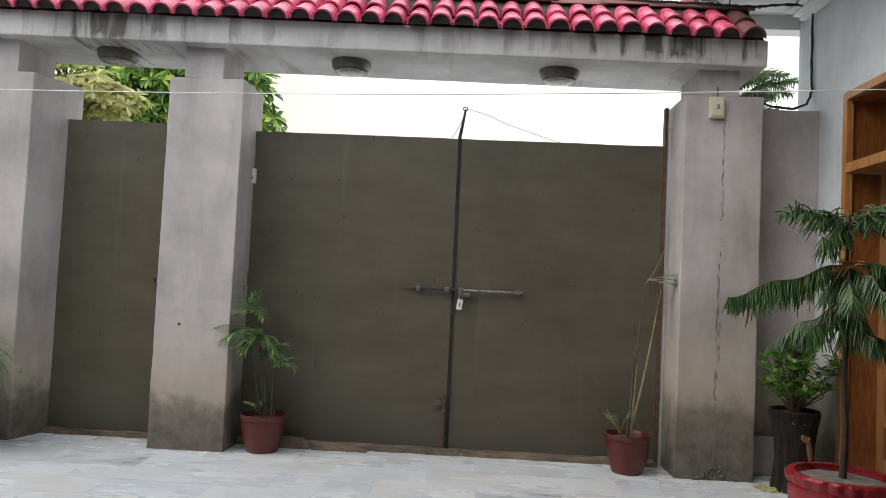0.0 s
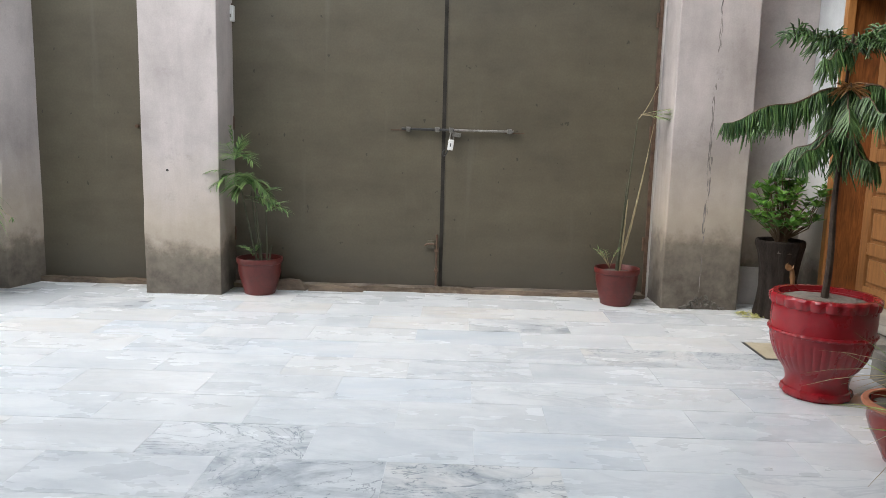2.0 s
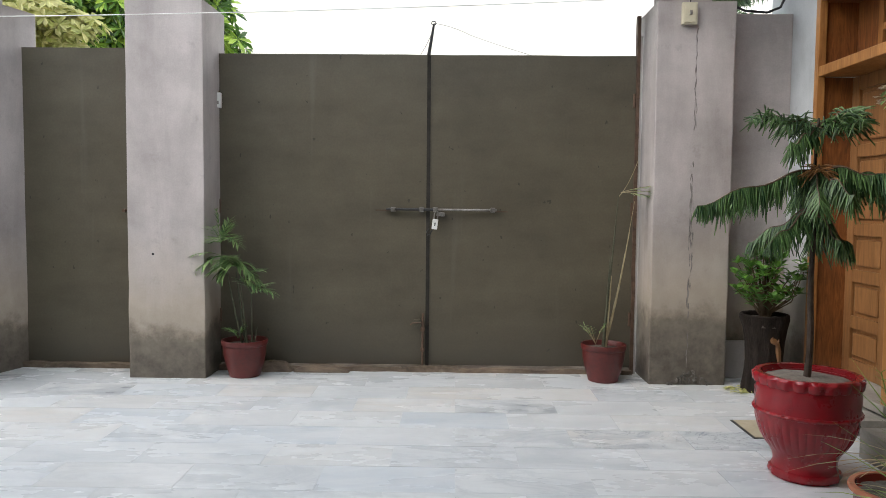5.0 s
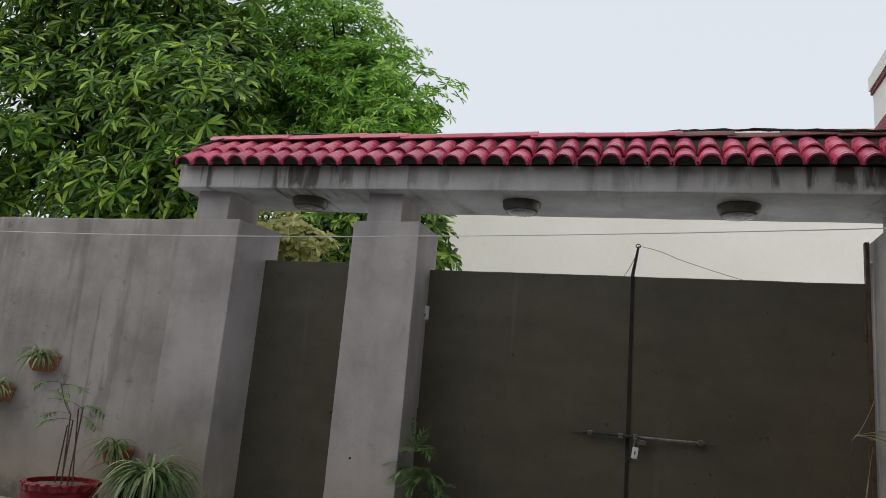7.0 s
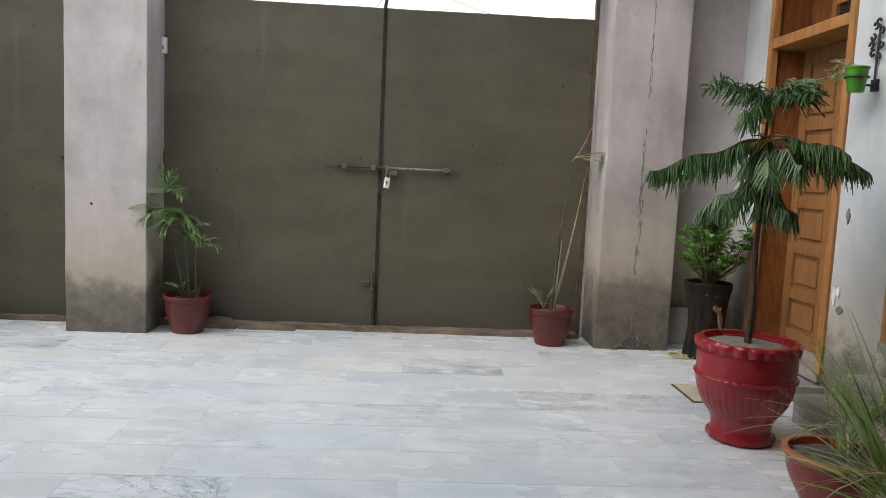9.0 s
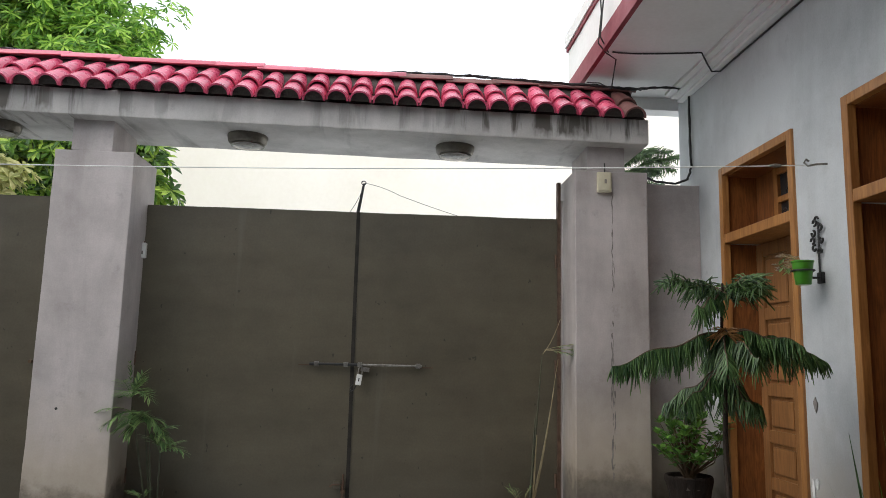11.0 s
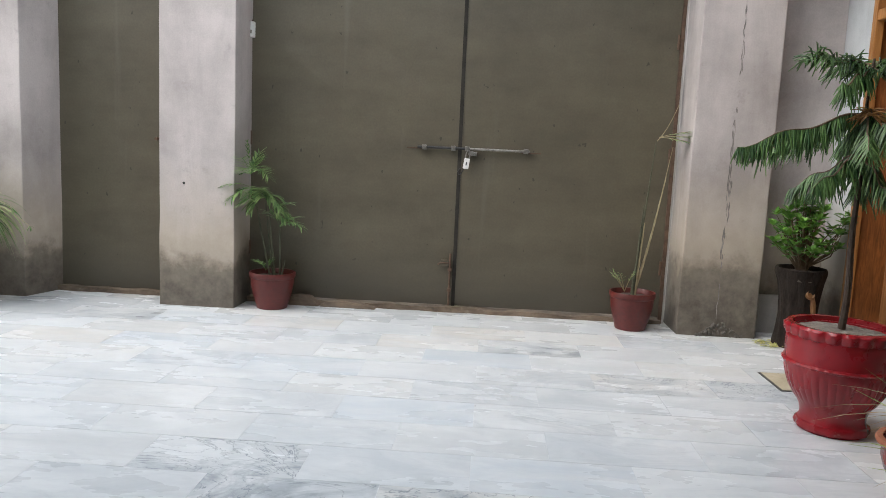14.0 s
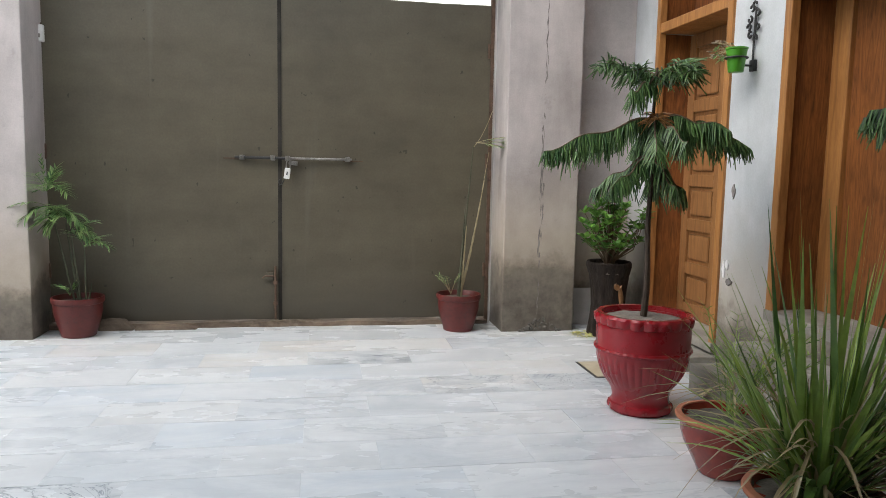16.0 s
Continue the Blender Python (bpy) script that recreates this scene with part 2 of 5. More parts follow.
def marble(name="wet_marble", veined=False):
    """Grey-white marble slabs: every slab its own tone, cloudy, with grey veins, wet."""
    k = Nodes(name)
    info, geo = k.put("ObjectInfo"), k.put("NewGeometry")
    rnd = k.maths("ADD", info.outputs["Random"], geo.outputs["Random Per Island"])
    rnd = k.maths("FRACT", k.maths("MULTIPLY", rnd, 7.31))
    shift, vec = k.put("CombineXYZ"), k.put("VectorMath")
    vec.operation = "ADD"
    k.link(k.maths("MULTIPLY", rnd, 37.0), shift.inputs[0])
    k.link(k.maths("MULTIPLY", rnd, 91.0), shift.inputs[2])
    k.link(geo.outputs["Position"], vec.inputs[0])
    k.link(shift.outputs[0], vec.inputs[1])

    def cloud(scale, detail, rough, warp, stretch=(1, 1, 1)):
        m, n = k.put("Mapping"), k.put("TexNoise")
        m.inputs["Scale"].default_value = stretch
        m.inputs["Rotation"].default_value = (0, 0, 0.5)
        k.link(vec.outputs[0], m.inputs[0])
        k.link(m.outputs[0], n.inputs["Vector"])
        n.inputs["Scale"].default_value, n.inputs["Detail"].default_value = scale, detail
        n.inputs["Roughness"].default_value, n.inputs["Distortion"].default_value = rough, warp
        return n.outputs[0]

    base = k.ramp(rnd, [(0.0, (0.57, 0.60, 0.625)), (0.3, (0.72, 0.715, 0.70)), (0.55, (0.62, 0.66, 0.695)), (0.8, (0.745, 0.715, 0.67)), (1.0, (0.67, 0.69, 0.70))])
    c = k.mix(k.ramp(cloud(1.5, 7, 0.62, 1.6, (1, 2.4, 1)), [(0.38, 0.0), (0.66, 0.85)]), base, (0.82, 0.825, 0.82))
    c = k.mix(k.ramp(cloud(3.4, 6, 0.65, 2.2, (1, 2.6, 1)), [(0.50, 0.0), (0.72, 0.45)]), c, (0.56, 0.58, 0.60))
    vein = cloud(1.1, 8, 0.66, 1.6, (1, 2.4, 1))
    line = k.maths("ABSOLUTE", k.maths("SUBTRACT", vein, 0.5))
    amount = k.ramp(k.maths("FRACT", k.maths("MULTIPLY", rnd, 5.7)), [(0.45, 0.12), (0.7, 0.5), (0.88, 0.95)])
    c = k.mix(k.maths("MULTIPLY", k.ramp(line, [(0.0, 0.55), (0.045, 0.0)]), amount), c, (0.40, 0.43, 0.46))
    patch = k.maths("MULTIPLY", k.ramp(cloud(1.6, 7, 0.7, 1.0, (1, 1.8, 1)), [(0.52, 0.0), (0.64, 1.0)]), k.ramp(k.maths("FRACT", k.maths("MULTIPLY", rnd, 5.7)), [(0.80, 0.0), (0.86, 1.0)]))
    c = k.mix(patch, c, k.ramp(cloud(9, 6, 0.7, 0.6), [(0.35, (0.24, 0.26, 0.28)), (0.65, (0.50, 0.52, 0.54))]))
    if veined:
        c = k.mix(k.ramp(cloud(1.9, 9, 0.72, 1.4, (1, 1.5, 1)), [(0.47, 0.0), (0.62, 0.8)]), c, k.ramp(cloud(7, 7, 0.7, 1.0), [(0.36, (0.26, 0.29, 0.32)), (0.62, (0.50, 0.53, 0.56))]))
        crack = k.maths("ABSOLUTE", k.maths("SUBTRACT", cloud(2.3, 6, 0.6, 2.2, (1, 1.3, 1)), 0.5))
        c = k.mix(k.ramp(crack, [(0.0, 0.8), (0.012, 0.0)]), c, (0.16, 0.19, 0.22))
    c = k.mix(1.0, c, (0.838, 0.864, 0.888), "MULTIPLY")
    speck = k.ramp(cloud(60, 2, 0.5, 0.0), [(0.76, 0.0), (0.79, 0.7)])
    c = k.mix(speck, c, (0.22, 0.21, 0.19))
    damp = cloud(1.1, 5, 0.6, 0.0, (1, 2.5, 1))
    r = k.ramp(damp, [(0.35, 0.20), (0.65, 0.34)])
    return k.done(c, r)


MARBLE = marble()
MARBLE_VEINED = marble("grey_veined_marble", True)
GROUT = two_tone("pale_grout", (0.58, 0.60, 0.61), (0.68, 0.70, 0.71), 6, 60, 0.8)
SOIL = two_tone("damp_soil", (0.05, 0.042, 0.034), (0.14, 0.12, 0.10), 20, 120, 0.95, 0, (1, 1, 1), 0.8, 0.01)
SAND_SOIL = two_tone("grey_sandy_soil", (0.12, 0.104, 0.088), (0.24, 0.212, 0.18), 20, 120, 0.95, 0, (1, 1, 1), 0.8, 0.01)
POT_MATT = two_tone("brick_red_pot_paint", (0.062, 0.010, 0.008), (0.125, 0.016, 0.013), 5, 40, 0.42, wear=(0.06, 0.028, 0.022))
POT_GLOSS = two_tone("glossy_crimson_pot_paint", (0.19, 0.005, 0.010), (0.29, 0.009, 0.016), 4, 50, 0.26, wear=(0.16, 0.008, 0.012))
POT_GLAZE = two_tone("brown_red_glaze", (0.15, 0.016, 0.013), (0.30, 0.04, 0.028), 4, 50, 0.16)
TERRACOTTA = two_tone("terracotta", (0.27, 0.09, 0.045), (0.40, 0.15, 0.08), 7, 60, 0.75)
BARK = two_tone("dark_moulded_bark", (0.010, 0.008, 0.007), (0.036, 0.028, 0.023), 9, 50, 0.95, 0, (3, 3, 0.6), 0.8, 0.012)
BARK.node_tree.nodes["Principled BSDF"].inputs["Specular IOR Level"].default_value = 0.15
KNOT = two_tone("ochre_knot_paint", (0.10, 0.045, 0.016), (0.24, 0.12, 0.045), 12, 60, 0.5)
STEM = two_tone("brown_stem", (0.07, 0.045, 0.028), (0.17, 0.12, 0.075), 12, 80, 0.8)
TRUNK = two_tone("dark_brown_trunk", (0.022, 0.015, 0.011), (0.075, 0.05, 0.035), 14, 80, 0.85)
CANE_DARK = two_tone("dark_green_cane", (0.028, 0.032, 0.018), (0.085, 0.088, 0.05), 14, 80, 0.6)
CANE = two_tone("pale_dry_cane", (0.20, 0.16, 0.085), (0.46, 0.39, 0.24), 14, 80, 0.7)
GREEN_PLASTIC = two_tone("green_plastic", (0.05, 0.22, 0.012), (0.075, 0.30, 0.02), 4, 40, 0.35)
IVORY = two_tone("yellowed_plastic", (0.50, 0.46, 0.33), (0.62, 0.58, 0.44), 7, 50, 0.5)
DIRTY_GLASS = two_tone("dusty_lamp_glass", (0.14, 0.132, 0.115), (0.28, 0.265, 0.235), 6, 50, 0.25)
LAMP_RIM = two_tone("tarnished_lamp_rim", (0.09, 0.08, 0.065), (0.18, 0.165, 0.135), 10, 70, 0.4, 0.5)
THREAD = two_tone("pale_line", (0.62, 0.62, 0.60), (0.75, 0.75, 0.72), 9, 60, 0.6)
STEP_STONE = two_tone("dull_step_stone", (0.20, 0.185, 0.16), (0.34, 0.32, 0.285), 5, 60, 0.6)
GAP = two_tone("dull_black_seam", (0.012, 0.010, 0.008), (0.03, 0.026, 0.02), 8, 60, 0.95)
KERB = two_tone("worn_beige_stone", (0.33, 0.28, 0.19), (0.46, 0.41, 0.30), 8, 60, 0.7)
DARK_GLASS = two_tone("dark_fly_mesh", (0.012, 0.012, 0.013), (0.03, 0.03, 0.032), 8, 60, 0.35)


def leaf(name, dark, light, rough=0.42, through_light=0.25, middle=None):
    """Leaves: every leaf its own green, a little light passing through."""
    k = Nodes(name)
    geo = k.put("NewGeometry")
    c = k.ramp(geo.outputs["Random Per Island"], [(0.0, dark), (0.55, middle or tuple((a + b) / 2 for a, b in zip(dark, light))), (1.0, light)])
    c = k.mix(0.25, c, k.ramp(k.noise(25, 3), [(0.3, 0.15), (0.7, 0.85)]), "OVERLAY")
    m = k.done(c, rough)
    if through_light:
        tr, mx = k.put("BsdfTranslucent"), k.put("MixShader")
        k.link(c, tr.inputs[0])
        mx.inputs[0].default_value = through_light
        k.link(k.b.outputs[0], mx.inputs[1])
        k.link(tr.outputs[0], mx.inputs[2])
        k.link(mx.outputs[0], k.t.nodes["Material Output"].inputs[0])
    return m


LEAF_TREE = leaf("tree_leaf", (0.030, 0.085, 0.012), (0.52, 0.69, 0.12), 0.30, 0.14, (0.13, 0.27, 0.034))
LEAF_TREE_DEEP = leaf("deep_tree_leaf", (0.08, 0.21, 0.028), (0.54, 0.76, 0.14), 0.32, 0.32, (0.24, 0.47, 0.065))
LEAF_PALE = leaf("cream_variegated_leaf", (0.34, 0.37, 0.09), (0.70, 0.66, 0.31))
LEAF_PINE = leaf("dark_pine_needle", (0.018, 0.058, 0.020), (0.15, 0.27, 0.085))
LEAF_RUSTY = leaf("dead_orange_needle", (0.20, 0.085, 0.025), (0.46, 0.24, 0.08))
LEAF_SHRUB = leaf("fresh_shrub_leaf", (0.038, 0.12, 0.020), (0.185, 0.37, 0.062))
LEAF_PALM = leaf("palm_leaf", (0.06, 0.15, 0.045), (0.36, 0.50, 0.20))
LEAF_SPIDER = leaf("striped_spider_leaf", (0.05, 0.15, 0.03), (0.44, 0.50, 0.25))
LEAF_BLADE = leaf("long_blade_leaf", (0.045, 0.11, 0.022), (0.27, 0.37, 0.075), 0.36)
LEAF_DRY = leaf("dry_blade_leaf", (0.20, 0.14, 0.07), (0.48, 0.40, 0.24))


# ---- builders ----
def box(bm, x0, x1, y0, y1, z0, z1, bevel=0.0):
    g = bmesh.ops.create_cube(bm, size=1, matrix=Matrix.Translation(((x0 + x1) / 2, (y0 + y1) / 2, (z0 + z1) / 2)) @ Matrix.Diagonal((x1 - x0, y1 - y0, z1 - z0, 1)))
    if bevel:
        edges = {e for v in g["verts"] for e in v.link_edges}
        bmesh.ops.bevel(bm, geom=list(edges), offset=bevel, segments=2, profile=0.6, affect="EDGES")
    return bm


def lathe(bm, profile, turns=40, wave=None, m=Matrix(), ends=True):
    """Turn a profile of (radius, height) about z; wave(angle, index) scales the radius."""
    rings = []
    for i, (r, z) in enumerate(profile):
        ring = []
        for k in range(turns):
            a = 2 * math.pi * k / turns
            rr = r * (wave(a, i) if wave else 1)
            ring.append(bm.verts.new(m @ Vector((rr * math.cos(a), rr * math.sin(a), z))))
        rings.append(ring)
    for a, b in zip(rings, rings[1:]):
        for k in range(turns):
            bm.faces.new((a[k], a[(k + 1) % turns], b[(k + 1) % turns], b[k]))
    if ends:
        bm.faces.new(rings[0][::-1])
        bm.faces.new(rings[-1])
    return bm


def tube(bm, points, radii, sides=6):
    """A tube along points; radii is one number or one for each point."""
    points = [Vector(p) for p in points]
    if isinstance(radii, (int, float)):
        radii = [radii] * len(points)
    rings = []
    for i, p in enumerate(points):
        d = (points[min(i + 1, len(points) - 1)] - points[max(i - 1, 0)]).normalized()
        u = d.cross(Vector((0.31, 0.87, 0.39))).normalized()
        w = d.cross(u)
        rings.append([bm.verts.new(p + radii[i] * (math.cos(a) * u + math.sin(a) * w)) for a in (2 * math.pi * k / sides for k in range(sides))])
    for a, b in zip(rings, rings[1:]):
        for k in range(sides):
            bm.faces.new((a[k], a[(k + 1) % sides], b[(k + 1) % sides], b[k]))
    bm.faces.new(rings[0][::-1])
    bm.faces.new(rings[-1])
    return bm


def part(name, bm, material, parent=None, label="", smooth=False):
    bmesh.ops.recalc_face_normals(bm, faces=bm.faces)
    me = bpy.data.meshes.new(name)
    bm.to_mesh(me)
    bm.free()
    me.materials.append(material)
    if smooth:
        me.shade_smooth()
        me.set_sharp_from_angle(angle=radians(38))
    ob = new(name, me)
    if parent:
        ob.parent = parent
    return tagged(ob, label)


def thing(name, label, category, place=Matrix(), group="", kind=""):
    ob = tagged(new(name), label, category, group, kind)
    ob.matrix_world = place
    return ob


def B(*a, **k):
    return box(bmesh.new(), *a, **k)


def lumpy(bm, size, cut=0.12, seed=0.0):
    """Cut long edges and push the points about a little, so that rendered edges are not ruler-straight."""
    for _ in range(6):
        long = [e for e in bm.edges if e.calc_length() > cut]
        if not long or len(bm.verts) > 4000:
            break
        bmesh.ops.subdivide_edges(bm, edges=long, cuts=1, use_grid_fill=True)
    for v in bm.verts:
        v.co += size * noise.noise_vector(v.co * 5 + Vector((seed, 0, 0)))
    return bm


# ---- the setting ----
GATE_Y, COLUMN_Y = 0.03, -0.30
LEDGE = 2.60
HOUSE_X = 2.555


def fall(x):
    """The gate beam and its roof run a little downhill to the house."""
    return -0.010 * (x + 0.4)

ground = tagged(part("ground", B(-60, 60, -40, 80, -0.4, -0.0011), GROUT), "pale grout bed and ground under the marble paving", "ground", kind="structure")


def structure(name, bm, material, label, category):
    return tagged(part(name, bm, material), label, category, kind="structure")


def column(x0, x1, n0, n1, splay, material=CONCRETE):
    bm = lumpy(B(x0, x1, COLUMN_Y, 0.16, -0.01, LEDGE, bevel=0.008), 0.004, 0.2, x0)
    for v in bm.verts:
        v.co.x += splay * (v.co.y - COLUMN_Y) * (v.co.x > (x0 + x1) / 2)
    ob = structure("gate_column", bm, material, "square grey rendered gate column with damp blackened foot", "column")
    part("column_neck", lumpy(B(n0, n1, COLUMN_Y + 0.004, 0.155, LEDGE, 2.802 + fall((n0 + n1) / 2)), 0.003, 0.2, x0), CONCRETE, ob)
    return ob


column(-3.575, -3.042, -3.457, -3.165, 0.26)
column(-2.058, -1.526, -1.953, -1.68, 0.02)
right_column = column(1.545, 2.070, 1.635, 1.905, 0.0, CONCRETE_DAMP)

# a patched upright chase in the right column, and a black disc for the shade of a small hole in the middle one
crnd = random.Random(41)
chase = bmesh.new()
for z0, z1, shift, girth in ((0.12, 2.42, 0.0, 0.005), (0.45, 1.05, 0.012, 0.006), (0.5, 1.5, -0.008, 0.004), (1.2, 1.95, 0.010, 0.0035)):
    n = int((z1 - z0) / 0.018)
    line = [(1.800 + shift + 0.005 * (z0 + (z1 - z0) * i / n) + 0.009 * noise.noise(Vector((shift * 90, 3, i * 0.31))), COLUMN_Y + 0.0012, z0 + (z1 - z0) * i / n) for i in range(n + 1)]
    tube(chase, line, [max(0.0010, girth * (0.55 + 1.3 * noise.noise(Vector((shift * 50, 9, i * 0.37))) + crnd.uniform(-0.15, 0.15))) for i in range(n + 1)], 6)
for v in chase.verts:
    v.co.y = max(v.co.y, COLUMN_Y - 0.0025)
part("patched_chase", chase, PATCH, right_column, "rough cracked mortar strip")
tube_hole = bmesh.new()
tube(tube_hole, [(-1.883, COLUMN_Y - 0.0035, 0.865), (-1.883, COLUMN_Y + 0.004, 0.865)], 0.009, 10)
part("hole_shade_disc", tube_hole, BLACK, right_column)
beam_bm = lumpy(B(-3.59, 2.05, -0.41, 0.29, 2.80, 2.985, bevel=0.01), 0.004, 0.25)
for v in beam_bm.verts:
    v.co.z += fall(v.co.x)
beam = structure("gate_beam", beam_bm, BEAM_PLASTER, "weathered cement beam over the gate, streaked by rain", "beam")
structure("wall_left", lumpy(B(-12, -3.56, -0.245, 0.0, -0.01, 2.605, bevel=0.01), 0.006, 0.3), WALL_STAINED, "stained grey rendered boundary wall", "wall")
part("plinth", B(-12, -3.56, -0.262, -0.245, -0.01, 0.26), BEAM_PLASTER, bpy.data.objects["wall_left"])
structure("wall_north", lumpy(B(2.063, HOUSE_X, -0.06, 0.14, -0.01, 2.58, bevel=0.006), 0.003, 0.25), CONCRETE, "short grey rendered wall between gate column and house", "wall")
part("plinth", B(2.063, HOUSE_X, -0.085, -0.06, -0.01, 0.27), BEAM_PLASTER, bpy.data.objects["wall_north"])


# house wall with two door openings (y0, y1, z0, z1)
DOOR_A = (-1.385, -0.43, 0.15, 2.61)
DOOR_B = (-3.28, -1.865, 0.45, 2.62)


def house_wall():
    bm = bmesh.new()
    x0, x1, top = HOUSE_X, HOUSE_X + 0.42, 3.40
    (a0, a1, a2, a3), (b0, b1, b2, b3) = DOOR_A, DOOR_B
    cuts = [(a1, 0.30, 0, top), (b1, a0, 0, top), (-9.0, b0, 0, top), (a0, a1, a3, top), (b0, b1, b3, top), (b0, b1, 0, b2), (a0, a1, 0, a2)]
    for y0, y1, z0, z1 in cuts:
        box(bm, x0, x1, y0, y1, z0 - 0.01 * (z0 == 0), z1)
    bmesh.ops.remove_doubles(bm, verts=bm.verts, dist=0.0005)
    return bm


wall_east = structure("wall_east", house_wall(), WALL_BLUE, "pale blue-grey painted house wall with peeling plaster", "wall")
# the house behind its doors, and what closes the court behind the camera
structure("wall_house_back", B(HOUSE_X + 0.9, HOUSE_X + 1.0, -9, 0.3, -0.01, 3.4), WALL_BLUE, "plain wall inside the house", "wall")
structure("wall_south", B(-12, HOUSE_X + 1.0, -9.2, -9.0, -0.01, 3.4), WALL_BLUE, "plain painted wall closing the court", "wall")
structure("wall_west", B(-12.2, -12, -9.2, 0, -0.01, 2.6), CONCRETE, "plain grey wall closing the court", "wall")

# Unseen porch roof inferred overhead; its edge reaches forward to dim gate and floor.
structure("unseen_porch_ceiling", B(-12, 1.74, -9.0, -3.4, 3.40, 3.52), WHITE_PAINT, "unseen white porch roof inferred over the camera, dimming the court", "ceiling")
# roof slab over the house wall: soffit, parapet, bands, cornice
roof = structure("ceiling", B(1.706, HOUSE_X + 1.0, -9.0, 0.47, 3.40, 3.52), WHITE_PAINT, "white underside of the overhanging house roof slab", "ceiling")
parapet = structure("parapet", lumpy(B(1.685, 1.82, -9.0, 0.47, 3.525, 3.85), 0.004, 0.4), WHITE_PAINT, "white washed roof parapet with rain stains", "parapet")
part("drip_band", B(1.672, 1.705, -9.0, 0.483, 3.388, 3.535), RED_BAND, parapet, "maroon painted band")
part("upper_band", B(1.670, 1.83, -9.0, 0.485, 3.825, 3.859), RED_BAND, parapet, "maroon painted band")
part("coping", B(1.660, 1.85, -9.0, 0.495, 3.86, 3.97), WHITE_PAINT, parapet)
part("end_beam", lumpy(B(1.71, HOUSE_X + 0.41, 0.305, 0.45, 3.295, 3.399), 0.003, 0.3), WHITE_PAINT, roof)
cornice = structure("trim", B(HOUSE_X - 0.15, HOUSE_X, -9.0, 0.2, 3.376, 3.398), WHITE_PAINT, "stepped white plaster cornice under the roof slab", "cornice")
part("cornice_step", B(HOUSE_X - 0.10, HOUSE_X, -9.0, 0.2, 3.350, 3.376, bevel=0.006), WHITE_PAINT, cornice)
part("cornice_step", B(HOUSE_X - 0.05, HOUSE_X, -9.0, 0.2, 3.325, 3.350, bevel=0.006), WHITE_PAINT, cornice)

# the cream house across the lane
neighbour = thing("neighbour_house", "large plain cream rendered building across the lane", "house")
part("wall", lumpy(B(-4.6, 18, 9.0, 17, -0.01, 6.80), 0.01, 2.0), CREAM, neighbour)
part("roof", B(-4.65, 18.05, 8.98, 17, 6.802, 6.88), CREAM, neighbour)


# ---- the gates ----
def main_gate():
    g = thing("main_gate", "closed double sheet-metal gate in dull olive-brown paint", "gate")
    for side, x0, x1 in ((-1, -1.512, -0.006), (1, 0.006, 1.470)):
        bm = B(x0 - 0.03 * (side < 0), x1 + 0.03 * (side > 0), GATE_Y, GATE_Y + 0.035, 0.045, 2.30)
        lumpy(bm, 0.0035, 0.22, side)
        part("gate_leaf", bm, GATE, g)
    part("cover_strip", B(-0.011, 0.015, GATE_Y - 0.005, GATE_Y + 0.03, 0.03, 2.299), GAP, g, "dark meeting strip")
    # sliding bolt and its guides
    bar = bmesh.new()
    tube(bar, [(0.075, GATE_Y - 0.03, 1.187), (0.50, GATE_Y - 0.03, 1.186)], 0.0085, 10)
    part("bolt_bar", bar, STEEL, g, "worn bare steel sliding bolt", True)
    bar = bmesh.new()
    tube(bar, [(-0.30, GATE_Y - 0.03, 1.188), (0.075, GATE_Y - 0.03, 1.187)], 0.0095, 10)
    part("bolt_sleeve", bar, BLACK, g, "dark end of the bolt", True)
    part("bolt_plate", B(-0.38, -0.25, GATE_Y - 0.006, GATE_Y - 0.0008, 1.176, 1.184), RUST, g)
    part("bolt_plate", B(0.44, 0.58, GATE_Y - 0.006, GATE_Y - 0.0008, 1.172, 1.180), RUST, g)
    for x in (-0.252, -0.045, 0.055, 0.472):
        part("bolt_guide", B(x - 0.016, x + 0.016, GATE_Y - 0.043, GATE_Y - 0.0006, 1.170, 1.204, bevel=0.003), STEEL, g)
    # drop bolt at the foot
    foot = bmesh.new()
    tube(foot, [(-0.03, GATE_Y - 0.025, 0.43), (-0.03, GATE_Y - 0.025, 0.05)], 0.008, 10)
    tube(foot, [(-0.03, GATE_Y - 0.025, 0.36), (-0.10, GATE_Y - 0.03, 0.36), (-0.12, GATE_Y - 0.03, 0.345)], 0.006, 8)
    part("drop_bolt", foot, RUST, g, "", True)
    part("bolt_guide", B(-0.095, -0.045, GATE_Y - 0.03, GATE_Y - 0.0006, 0.335, 0.385, bevel=0.004), GATE, g)
    for z in (0.30, 0.15):
        part("bolt_guide", B(-0.045, -0.015, GATE_Y - 0.036, GATE_Y - 0.0006, z, z + 0.025, bevel=0.003), RUST, g)
    # hinges on the outer edges
    for x in (-1.521, 1.479):
        for z in (0.4, 1.2, 1.98):
            hinge = bmesh.new()
            tube(hinge, [(x, GATE_Y - 0.006, z - 0.05), (x, GATE_Y - 0.006, z + 0.05)], 0.011, 10)
            part("hinge", hinge, RUST, g, "", True)
    return g


main_gate()


